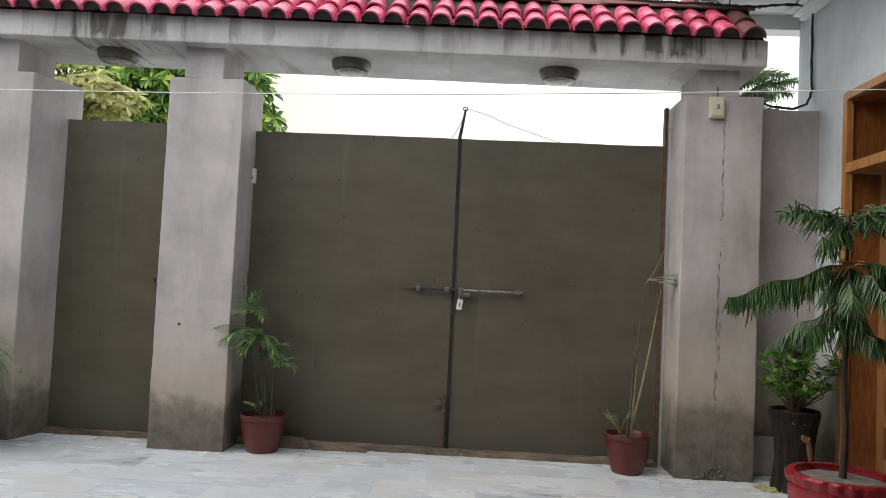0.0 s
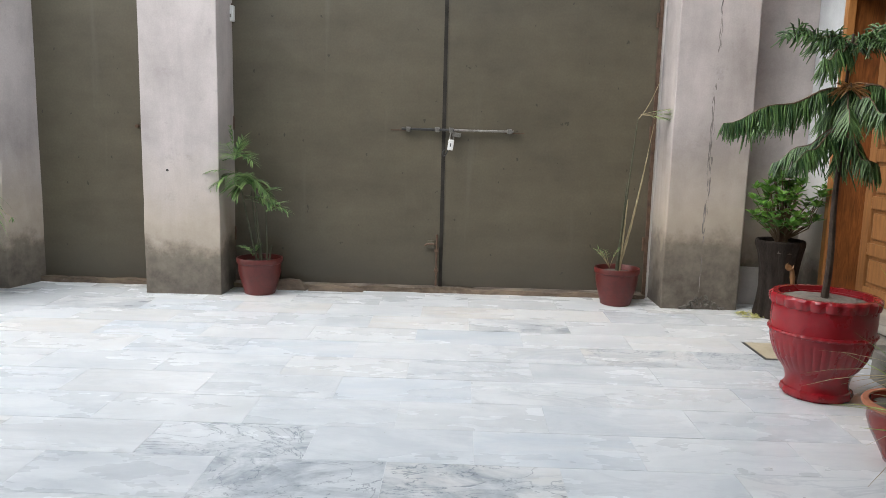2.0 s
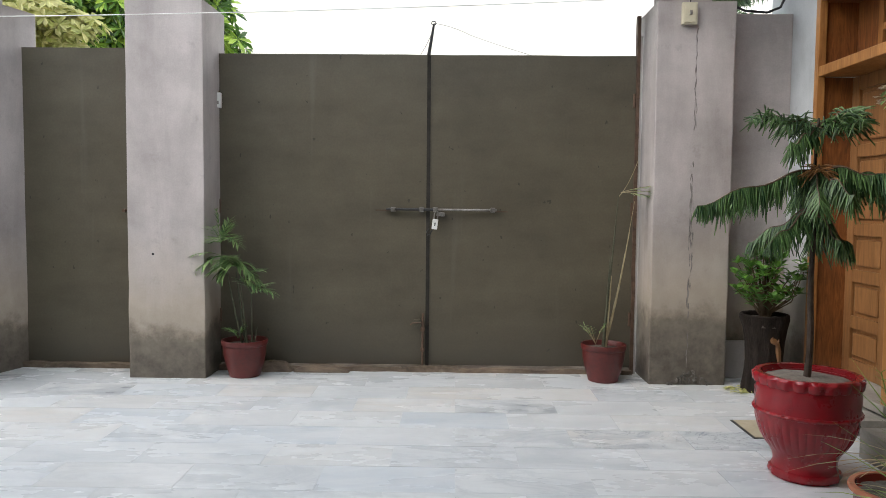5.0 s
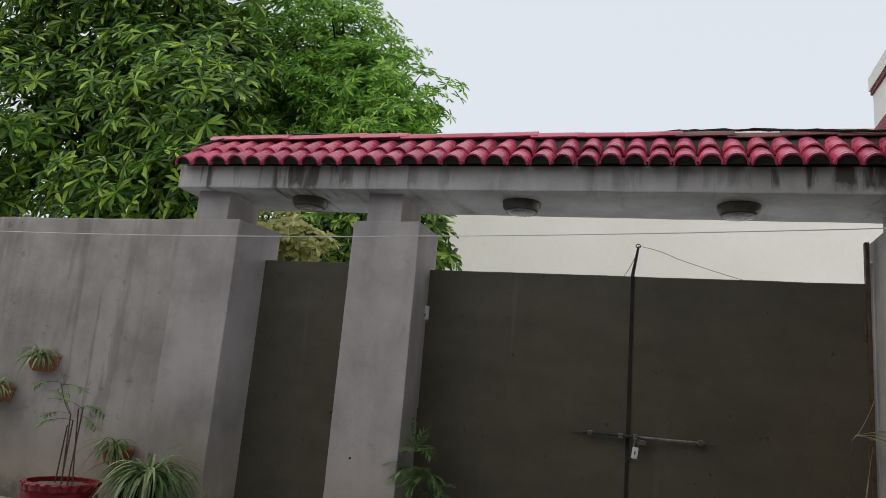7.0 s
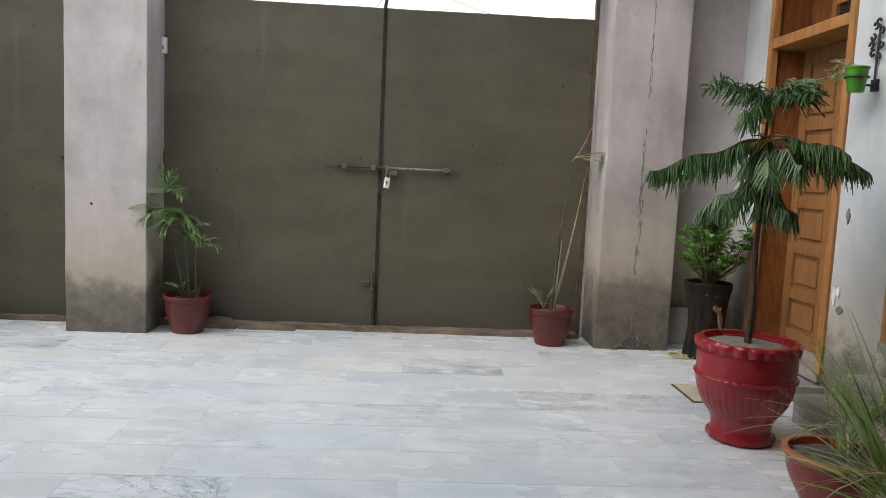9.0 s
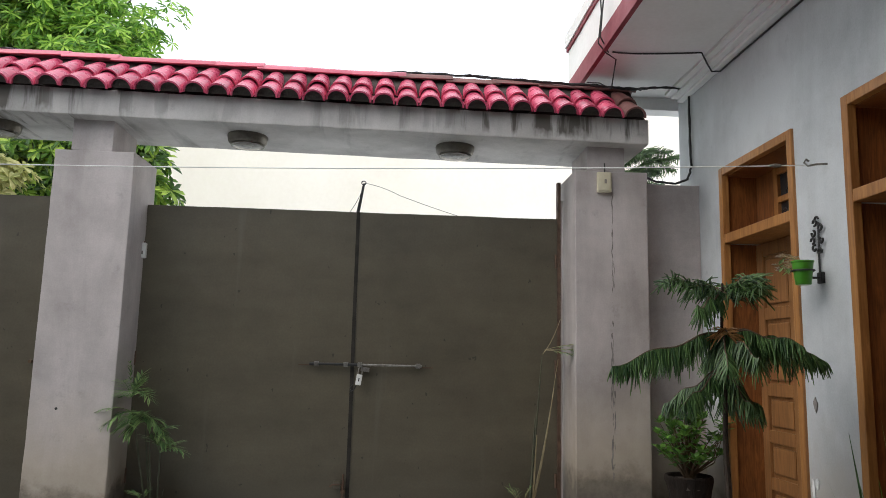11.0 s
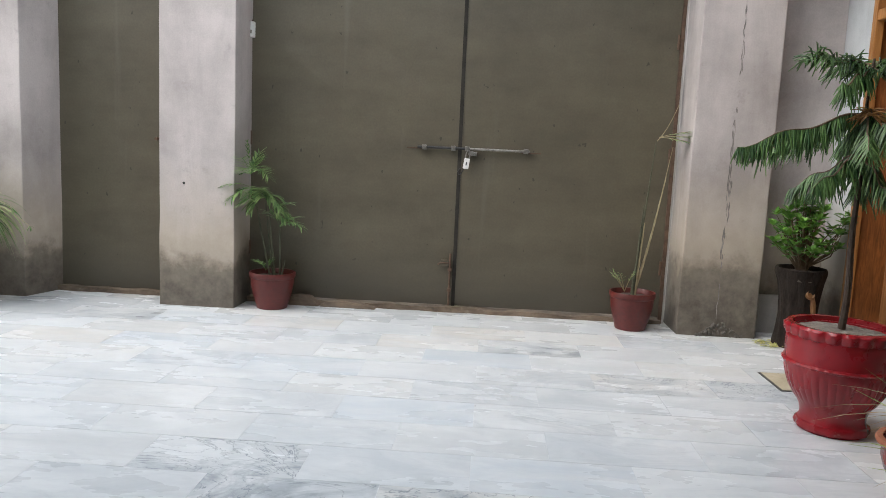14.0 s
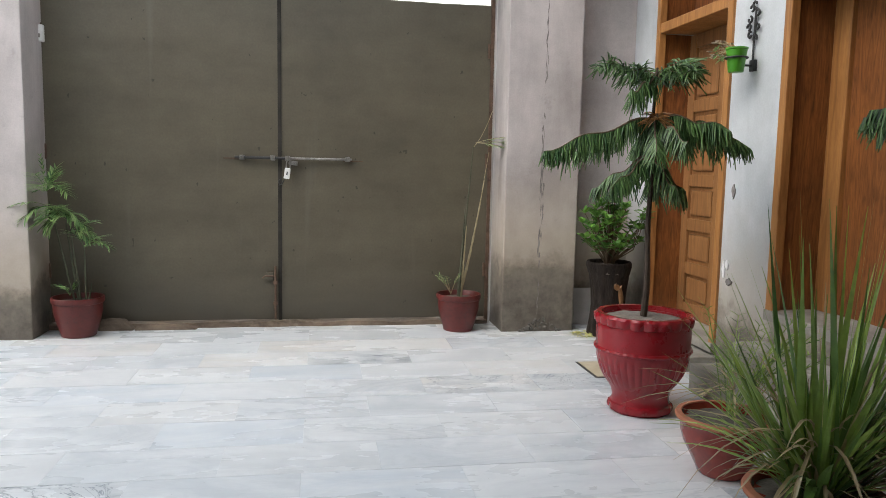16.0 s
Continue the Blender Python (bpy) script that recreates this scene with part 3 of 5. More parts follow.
def padlock():
    p = thing("padlock", "white and steel padlock hanging from the gate bolt", "padlock", pose(0.055, GATE_Y - 0.05, 1.09, 0, 8, 0))
    part("body", B(-0.02, 0.02, -0.012, 0.012, -0.045, 0.03, bevel=0.006), THREAD, p)
    s = bmesh.new()
    tube(s, [(-0.013, 0, 0.025), (-0.013, 0, 0.07), (-0.006, 0, 0.085), (0.006, 0, 0.085), (0.013, 0, 0.07), (0.013, 0, 0.025)], 0.0045, 8)
    part("shackle", s, STEEL, p, "steel shackle", True)
    part("keyhole", B(-0.004, 0.004, -0.0145, -0.0122, -0.02, 0.005), BLACK, p)
    k = bmesh.new()
    tube(k, [(-0.012, 0.0, -0.05), (-0.025, 0.0, -0.085), (-0.04, 0.0, -0.095), (-0.05, 0, -0.07), (-0.035, 0, -0.045)], 0.004, 6)
    part("chain_end", k, BLACK, p, "", True)
    part("hasp", B(0.0, 0.06, 0.0, 0.03, 0.055, 0.085, bevel=0.004), STEEL, p)
    return p


padlock()


def side_gate():
    g = thing("side_gate", "narrow closed sheet-metal pedestrian gate, olive-brown", "gate")
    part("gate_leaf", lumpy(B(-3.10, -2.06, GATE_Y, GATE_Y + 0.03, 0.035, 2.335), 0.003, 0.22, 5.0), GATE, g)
    part("stile", B(-3.0, -2.965, GATE_Y - 0.004, GATE_Y - 0.0008, 0.04, 2.333), GATE, g)
    k = bmesh.new()
    tube(k, [(-2.215, GATE_Y - 0.001, 1.16), (-2.215, GATE_Y - 0.04, 1.16)], 0.012, 10)
    part("knob", k, RUST, g, "small dark knob", True)
    return g


side_gate()

# gate posts, sills and the metal frame beside the columns
post = thing("gate_post", "thin rusty angle-iron post beside the gate column", "post")
part("post", lumpy(B(1.488, 1.512, GATE_Y - 0.02, GATE_Y + 0.03, 0.0, 2.58), 0.002, 0.15), RUST, post)
part("filler", B(1.512, 1.53, GATE_Y - 0.012, GATE_Y + 0.03, 0.0, 2.44), BEAM_PLASTER, post)
post_l = thing("gate_post", "thin rusty angle-iron post beside the gate column", "post")
part("post", lumpy(B(-1.549, -1.529, GATE_Y - 0.02, GATE_Y + 0.03, 0.0, 2.32), 0.002, 0.15), RUST, post_l)


def sill(name, x0, x1, label):
    bm = B(x0, x1, GATE_Y - 0.05, GATE_Y + 0.09, -0.01, 0.036)
    lumpy(bm, 0.018, 0.05, x0)
    for v in bm.verts:
        v.co.z += 0.012 * noise.noise(Vector((v.co.x * 3.1, x0, 7)))
    return tagged(part(name, bm, SILL), label, "sill", kind="structure")


sill("gate_sill", -1.54, 1.50, "broken mortar and stone sill under the gate")
sill("side_gate_sill", -3.05, -2.08, "broken mortar sill under the side gate")


# ---- potted plants ----
def clay_pot(name, label, place, material, rim=0.162, foot=0.107, height=0.26, soil=SOIL):
    p = thing(name, label, "flower pot", place)
    w = rim * 0.93
    body = lathe(bmesh.new(), [(foot * 0.93, 0.0), (foot, 0.004), (foot * 1.03, 0.02), (foot + (w - foot) * 0.55, height * 0.33), (w * 0.985, height * 0.62), (w, height * 0.84), (rim * 0.975, height * 0.855), (rim, height * 0.885), (rim, height * 0.975), (rim * 0.985, height), (rim * 0.93, height), (rim * 0.91, height * 0.975), (rim * 0.88, height * 0.86)])
    part("body", body, material, p, "", True)
    d = lathe(bmesh.new(), [(rim * 0.865, height * 0.80), (rim * 0.865, height * 0.865), (rim * 0.5, height * 0.885), (rim * 0.1, height * 0.89)], 24)
    for v in d.verts:
        v.co.z += 0.006 * noise.noise(v.co * 30)
    part("soil", d, soil, p, "dark damp soil")
    return p



gate_pot_a = clay_pot("flower_pot", "brick-red round flower pot standing before the gate", pose(-1.282, -0.19, 0), POT_MATT)
gate_pot_b = clay_pot("flower_pot", "brick-red round flower pot with scuffed foot before the gate", pose(1.250, -0.205, 0), POT_MATT, 0.158, 0.104, 0.262)


def ornate_pot(name, label, place, material):
    """A big urn with a waved lip, a waved belt, fluted belly and a waisted foot."""
    p = thing(name, label, "flower pot", place)
    prof = [(0.138, 0.0), (0.146, 0.012), (0.146, 0.035), (0.136, 0.055), (0.137, 0.080), (0.144, 0.105), (0.158, 0.128), (0.172, 0.145), (0.196, 0.185), (0.211, 0.225), (0.219, 0.258), (0.222, 0.275), (0.224, 0.285), (0.226, 0.30), (0.222, 0.315), (0.225, 0.36), (0.224, 0.40), (0.225, 0.415), (0.219, 0.43), (0.214, 0.445), (0.19, 0.445), (0.188, 0.41)]

    def flute(a, i):
        return 1 + (0.020 * (abs(math.sin(a * 19)) ** 0.7 - 0.6) if 6 < i < 11 else 0.0)

    part("body", lathe(bmesh.new(), prof, 266, flute), material, p, "", True)
    part("lip", lathe(bmesh.new(), [(0.218, 0.414), (0.226, 0.420), (0.231, 0.440), (0.232, 0.456), (0.226, 0.466), (0.20, 0.466), (0.198, 0.44)], 160, lambda a, i: 1 + (0.050 * abs(math.sin(a * 11)) - 0.022 + 0.010 * math.sin(a * 7 + 1)) * (0 < i < 4), Matrix(), False), material, p, "waved lip", True)
    part("belt", lathe(bmesh.new(), [(0.218, 0.291), (0.230, 0.295), (0.233, 0.302), (0.230, 0.309), (0.218, 0.313)], 200, lambda a, i: 1 + 0.010 * math.sin(a * 40) * (0 < i < 4)), material, p, "waved belt", True)
    part("foot_ring", lathe(bmesh.new(), [(0.138, 0.004), (0.152, 0.010), (0.156, 0.024), (0.150, 0.040), (0.136, 0.046)], 120, lambda a, i: 1 + 0.020 * math.sin(a * 12) * (0 < i < 4)), material, p, "", True)
    d = lathe(bmesh.new(), [(0.19, 0.40), (0.19, 0.438), (0.12, 0.447), (0.02, 0.449)], 48)
    for v in d.verts:
        v.co.z += 0.006 * noise.noise(v.co * 25)
    part("soil", d, SAND_SOIL, p, "pale grey sandy soil")
    return p


ornate_pot("ornate_pot", "glossy crimson urn with waved lip and fluted belly", pose(1.805, -2.02, 0) @ Matrix.Diagonal((0.985, 0.985, 1.02, 1)), POT_GLOSS)
ornate_pot("ornate_pot", "crimson urn with waved lip beside the grey wall", pose(-3.92, -0.72, 0) @ Matrix.Diagonal((1.14, 1.14, 1.12, 1)), POT_GLOSS)


def stump_pot(place, mirror, height):
    p = thing("stump_pot", "dark flower pot moulded like a tree stump with sawn knots", "flower pot", place)
    rnd = random.Random(3 + mirror)
    prof = [(0.130, 0.0), (0.132, 0.02), (0.122, 0.10), (0.115, 0.22), (0.121, 0.34), (0.134, 0.44), (0.150, 0.50), (0.156, 0.525), (0.150, 0.535), (0.134, 0.53), (0.13, 0.49)]
    body = lathe(bmesh.new(), [(r, z * height / 0.535) for r, z in prof], 56, lambda a, i: 1 + (0.05 * math.sin(a * 3 + i * 0.7) + 0.035 * math.sin(a * 11 + i * 0.35)) * (i < 7))
    part("body", body, BARK, p, "", True)
    part("soil", lathe(bmesh.new(), [(0.132, height - 0.08), (0.132, height - 0.03), (0.02, height - 0.022)], 28), SOIL, p)
    knots = ((-100, 0.30, 0.022), (-70, 0.10, 0.03)) if mirror else ((-78, 0.36, 0.024),)
    for a, z, r in knots:
        m = pose(0, 0, z, 0, 0, a) @ pose(0.112, 0, 0, 0, 70, 0)
        part("knot", lathe(bmesh.new(), [(r * 1.35, 0), (r * 1.3, 0.010), (r, 0.015), (r * 0.75, 0.009), (r * 0.3, 0.011)], 16, None, m), KNOT, p, "ochre painted sawn knot", True)
    limb = bmesh.new()
    base = -68 if not mirror else -112
    tube(limb, [pose(0, 0, z, 0, 0, base + dz) @ Vector((r, 0, 0)) for z, dz, r in ((0.35, 0, 0.112), (0.29, 5, 0.114), (0.23, 11, 0.112), (0.15, 16, 0.110))], [0.014, 0.021, 0.017, 0.008], 9)
    part("cut_branch", limb, KNOT, p, "ochre painted cut branch", True)
    return p


stump_pot(pose(2.265, -0.44, 0), False, 0.52)
stump_pot(pose(-3.335, -0.575, 0) @ Matrix.Diagonal((1.15, 1.15, 1, 1)), True, 0.56)


# ---- foliage ----
def blade(bm, root, way, length, width, droop, rnd, steps=4, fold=0.3):
    """A long leaf that arches over under its own weight."""
    way = Vector(way).normalized()
    side = way.cross(Vector((0, 0, 1)))
    side = side.normalized() if side.length > 0.05 else Vector((1, 0, 0))
    p, rows = Vector(root), []
    for i in range(steps + 1):
        f = i / steps
        w = width * (0.55 + 0.9 * f if f < 0.5 else 2.0 * (1 - f)) * 0.5
        rows.append((p.copy(), side * max(w, 0.0006)))
        way = (way + Vector((0, 0, -droop / steps))).normalized()
        p += way * (length / steps)
    left = [bm.verts.new(a - s) for a, s in rows]
    mid = [bm.verts.new(a - Vector((0, 0, s.length * fold))) for a, s in rows]
    right = [bm.verts.new(a + s) for a, s in rows]
    for i in range(steps):
        bm.faces.new((left[i], mid[i], mid[i + 1], left[i + 1]))
        bm.faces.new((mid[i], right[i], right[i + 1], mid[i + 1]))


def oval(bm, root, way, up, length, width):
    """A simple folded leaf of six faces."""
    way, up = Vector(way).normalized(), Vector(up)
    side = way.cross(up)
    side = side.normalized() if side.length > 0.01 else Vector((1, 0, 0))
    top = side.cross(way)
    pts = [(0, 0, 0), (0.3, 0.42, 0.06), (0.65, 0.48, 0.05), (1, 0, -0.06), (0.65, -0.48, 0.05), (0.3, -0.42, 0.06), (0.48, 0, -0.02)]
    v = [bm.verts.new(Vector(root) + way * (a * length) + side * (b * width) + top * (c * length)) for a, b, c in pts]
    for a, b in ((0, 1), (1, 2), (2, 3), (3, 4), (4, 5), (5, 0)):
        bm.faces.new((v[a], v[b], v[6]))


def bend(a, b, sag, n=8):
    a, b = Vector(a), Vector(b)
    return [a.lerp(b, i / n) + Vector((0, 0, -4 * sag * (i / n) * (1 - i / n))) for i in range(n + 1)]


def norfolk_pine(place, trunk_h, tiers, seed, label):
    """A young Norfolk pine: a thin trunk with tiers of arms from which combs of needle twigs hang."""
    rnd = random.Random(seed)
    p = thing("norfolk_pine", label, "potted tree", place)
    t = bmesh.new()
    tube(t, [(0.006 * math.sin(i * 1.3), 0.006 * math.cos(i), trunk_h * i / 10) for i in range(11)], [0.016 - 0.0011 * i for i in range(11)], 8)
    part("trunk", t, TRUNK, p, "thin dark brown trunk", True)
    for z, arms in tiers:
        for turn, reach, rise, fall in arms:
            a = radians(turn)
            out = Vector((math.cos(a), math.sin(a), 0))
            n = 14
            spine = [Vector((0, 0, z)) + out * (reach * i / n) + Vector((0, 0, rise * math.sin(i / n * 1.9) - fall * (0.95 * i / n + 0.35 * (i / n) ** 2 - 0.3 * (i / n) ** 4) + 0.012 * math.sin(i * 0.9 + turn))) for i in range(n + 1)]
            arm = part("arm", tube(bmesh.new(), spine, [0.006 * (1 - 0.75 * i / n) for i in range(n + 1)], 5), STEM, p)
            bm = bmesh.new()
            across = out.cross(Vector((0, 0, 1)))
            steps = int(reach * 290)
            for k in range(3, steps):
                f = k / steps
                i = min(int(f * n), n - 1)
                at = spine[i].lerp(spine[i + 1], f * n - i)
                tip = 1 - max(0, f - 0.8) * 3.2
                clump = 0.95 + 0.55 * noise.noise(Vector((k * 0.22, turn, seed)))
                if rnd.random() > clump + 0.25:
                    continue
                for s in (-1, 1):
                    length = (0.088 * min(1, 0.5 + f * 2.0) * tip + 0.022) * rnd.uniform(0.55, 1.25) * clump
                    way = (across * s * (rnd.uniform(0.05, 0.75) if fall > 0.05 else rnd.uniform(0.3, 0.9)) + out * rnd.uniform(0.0, 0.5) + Vector((0, 0, -rnd.uniform(0.8, 1.3) if fall > 0.05 else rnd.uniform(-0.6, 0.35)))).normalized()
                    pts = [at, at + way * length * 0.5, at + way * length * 0.9 + Vector((0, 0, -0.18 * length))]
                    tube(bm, pts, [0.0024, 0.0036, 0.0014], 4)
            part("needles", bm, LEAF_RUSTY if reach < 0.14 else LEAF_PINE, arm, "dead orange-brown needles" if reach < 0.14 else "")
    return p


norfolk_pine(pose(1.805, -2.02, 0.45) @ Matrix.Diagonal((1.045, 1.045, 1.045, 1)), 1.12, [
    (1.08, ((175, 0.27, 0.07, 0.03), (20, 0.25, 0.09, 0.02), (-60, 0.2, 0.03, 0.03), (100, 0.22, 0.05, 0.02), (215, 0.2, 0.0, 0.08), (-20, 0.16, 0.05, 0.0))),
    (0.90, ((188, 0.53, 0.05, 0.20), (4, 0.50, 0.06, 0.17), (-75, 0.22, 0.05, 0.16), (-40, 0.33, 0.07, 0.12), (75, 0.42, 0.08, 0.2), (130, 0.4, 0.06, 0.2), (250, 0.2, 0.0, 0.14), (-22, 0.24, 0.07, 0.1), (-100, 0.075, 0.03, 0.03), (35, 0.34, 0.08, 0.18))),
    (0.74, ((205, 0.25, 0.03, 0.17), (-60, 0.14, 0.0, 0.16), (150, 0.26, 0.03, 0.18), (-10, 0.16, 0.03, 0.2), (60, 0.2, 0.03, 0.2))),
], 11, "young Norfolk pine with drooping tiers in the crimson urn")


def shrub(place):
    rnd = random.Random(5)
    p = thing("shrub", "fresh green leafy shrub growing in the stump pot", "shrub", place)
    st, lv = bmesh.new(), bmesh.new()
    for _ in range(52):
        a, tilt = rnd.uniform(0, 6.283), rnd.uniform(0.05, 1.75)
        reach = rnd.uniform(0.75, 1.0)
        end = Vector((0.235 * reach * math.sin(tilt) * math.cos(a), 0.20 * reach * math.sin(tilt) * math.sin(a), 0.165 + 0.30 * reach * math.cos(tilt)))
        mid = Vector((end.x * 0.5, end.y * 0.5, end.z * 0.55))
        tube(st, [(rnd.uniform(-0.03, 0.03), rnd.uniform(-0.03, 0.03), -0.01), mid, end], [0.006, 0.004, 0.002], 5)
        for j in range(8):
            b = 6.283 * j / 8 + rnd.uniform(-0.3, 0.3)
            oval(lv, end, (math.cos(b), math.sin(b), rnd.uniform(0.1, 1.3)), (0, 0, 1), rnd.uniform(0.050, 0.075), rnd.uniform(0.026, 0.036))
        for _ in range(4):
            q = mid.lerp(end, rnd.uniform(0.1, 0.95))
            b = rnd.uniform(0, 6.283)
            oval(lv, q, (math.cos(b), math.sin(b), rnd.uniform(-0.7, 1.2)), (0, 0, 1), rnd.uniform(0.05, 0.075), rnd.uniform(0.028, 0.038))
    for a, r, h in ((0.2, 0.26, 0.36), (0.0, 0.25, 0.30), (-0.3, 0.22, 0.34)):
        end = Vector((r * math.cos(a), r * math.sin(a), h))
        tube(st, [(0, 0, 0), end * 0.5 + Vector((0.05, 0, -0.05)), end], [0.005, 0.004, 0.002], 5)
        for _ in range(12):
            b = rnd.uniform(0, 6.283)
            oval(lv, end + Vector((rnd.uniform(-0.03, 0.03), 0, rnd.uniform(-0.04, 0.03))), (math.cos(b), math.sin(b), rnd.uniform(0, 0.7)), (0, 0, 1), 0.07, 0.03)
    tagged(part("stemwork", st, STEM, p), kind="stuff")
    part("leaves", lv, LEAF_SHRUB, p)
    return p


shrub(pose(2.265, -0.44, 0.50))


def spider_plant(place, size, seed, label, runners=()):
    rnd = random.Random(seed)
    p = thing("spider_plant", label, "plant", place)
    bm = bmesh.new()
    for _ in range(int(190 * size if size > 1 else 90)):
        a = rnd.uniform(0, 6.283)
        r = rnd.uniform(0, 0.09 * size)
        blade(bm, (r * math.cos(a), r * math.sin(a), rnd.uniform(-0.02, 0.06)), (math.cos(a + rnd.uniform(-0.7, 0.7)), math.sin(a + rnd.uniform(-0.7, 0.7)), rnd.uniform(0.25, 1.5)), rnd.uniform(0.18, 0.40) * size, rnd.uniform(0.017, 0.026) * size ** 0.4, rnd.uniform(1.6, 3.2), rnd, 7)
    part("leaves", bm, LEAF_SPIDER, p, "green and cream striped arching leaves")
    if runners:
        st, bb = bmesh.new(), bmesh.new()
        for dx, dy, dz in runners:
            end = Vector((dx, dy, dz))
            tube(st, bend((0, 0, 0.08), end, -0.06), 0.0018, 4)
            for _ in range(7):
                a = rnd.uniform(0, 6.283)
                blade(bb, end, (math.cos(a), math.sin(a), rnd.uniform(-0.6, 0.8)), rnd.uniform(0.03, 0.07), 0.007, 1.2, rnd, 2)
        part("runners", st, CANE, p)
        tagged(part("plantlets", bb, LEAF_SPIDER, p), kind="stuff")
    return p


spider_plant(pose(-3.28, -0.59, 0.60), 1.22, 21, "full striped spider plant spilling over the stump pot", ((0.42, -0.1, 0.06), (0.5, -0.05, -0.05), (-0.05, -0.24, -0.3), (0.14, -0.22, -0.26), (0.3, -0.1, -0.2), (0.26, -0.14, -0.24), (-0.3, -0.1, -0.3)))


def wall_planter(x, z, w, seed, runners=()):
    m = pose(x, -0.262, z)
    p = thing("wall_planter", "small terracotta half-round planter fixed to the wall", "planter", m, "planters on the boundary wall")
    bm = bmesh.new()
    n = 14
    rings = []
    for r, h in ((0.55, -0.11), (0.8, -0.09), (0.93, -0.03), (1.0, -0.005), (1.03, 0.0), (1.03, 0.022), (0.9, 0.022), (0.85, -0.02)):
        rings.append([bm.verts.new((-r * w * math.cos(math.pi * k / n), -r * w * 0.75 * math.sin(math.pi * k / n), h)) for k in range(n + 1)])
    for a, b in zip(rings, rings[1:]):
        for k in range(n):
            bm.faces.new((a[k], a[k + 1], b[k + 1], b[k]))
    bm.faces.new(rings[0])
    bm.faces.new(rings[-1])
    part("body", bm, TERRACOTTA, p, "", True)
    spider_plant(pose(x, -0.33, z + 0.0), 0.62, seed, "small striped spider plant in a wall planter", runners)


wall_planter(-4.71, 1.385, 0.15, 31, ((-0.5, -0.03, -0.12), (0.33, -0.05, -0.12), (0.40, -0.05, -0.26)))
wall_planter(-5.10, 1.11, 0.14, 32, ((0.25, -0.1, 0.0),))
wall_planter(-3.84, 0.725, 0.14, 33, ((-0.35, -0.1, -0.12), (-0.2, -0.14, -0.2)))


def frond(stem_bm, leaf_bm, root, way, length, droop, rnd, leaflet=0.09, width=0.010, pairs=13):
    way, p = Vector(way).normalized(), Vector(root)
    pts = [p.copy()]
    for i in range(pairs):
        way = (way + Vector((0, 0, -droop / pairs))).normalized()
        p = p + way * (length / pairs)
        pts.append(p.copy())
        side = way.cross(Vector((0, 0, 1))).normalized()
        if i > 2:
            for s in (-1, 1):
                L = leaflet * (1 - 0.5 * abs(i / pairs - 0.55)) * rnd.uniform(0.8, 1.1)
                blade(leaf_bm, p, way * rnd.uniform(0.6, 1.1) + side * s + Vector((0, 0, rnd.uniform(-0.1, 0.35))), L, width, 0.35, rnd, 3)
    tube(stem_bm, pts, 0.002, 4)


def palm():
    rnd = random.Random(8)
    p = thing("parlour_palm", "small parlour palm with thin canes in a pot", "plant", pose(-1.28, -0.19, 0.225))
    fr, lv = bmesh.new(), bmesh.new()
    canes = [((-0.02, 0, 0), (-0.15, -0.02, 0.66)), ((0.015, 0.0, 0), (-0.03, -0.02, 0.50)), ((0.0, 0.01, 0), (-0.06, 0.0, 0.52)), ((0.05, 0, 0), (0.055, -0.03, 0.36)), ((0.06, 0, 0), (0.085, 0, 0.12))]
    for a, b in canes:
        part("cane", tube(bmesh.new(), bend(a, b, 0.01), [0.0075 - 0.0005 * i for i in range(9)], 7), CANE_DARK, p, "", True)
    crowns = (((-0.16, -0.03, 0.72), 10, 0.7, 0.15), ((-0.15, -0.03, 0.62), 13, 0.2, 0.16), ((-0.06, -0.03, 0.56), 9, 0.25, 0.15), ((-0.03, -0.02, 0.46), 4, 0.1, 0.14), ((0.055, -0.03, 0.36), 3, 0.9, 0.15), ((-0.05, 0, 0.04), 4, 1.2, 0.10))
    for (x, y, z), count, up, reach in crowns:
        for k in range(count):
            a = rnd.uniform(0, 6.283)
            frond(fr, lv, (x, y, z), (math.cos(a), math.sin(a) * 0.4 - 0.2, up + rnd.uniform(-0.3, 0.5)), reach * rnd.uniform(0.75, 1.25), rnd.uniform(0.5, 1.8), rnd, 0.105 if z > 0.1 else 0.06, 0.0110, 11)
    frond(fr, lv, (0.055, -0.03, 0.37), (0.7, -0.1, 0.75), 0.17, 1.6, rnd, 0.09, 0.011, 8)
    frond(fr, lv, (-0.16, -0.03, 0.72), (-0.1, 0, 1), 0.22, 0.3, rnd, 0.06, 0.010, 8)
    tagged(part("stalks", fr, LEAF_PALM, p), kind="stuff")
    part("leaves", lv, LEAF_PALM, p, "feathery green fronds")


palm()


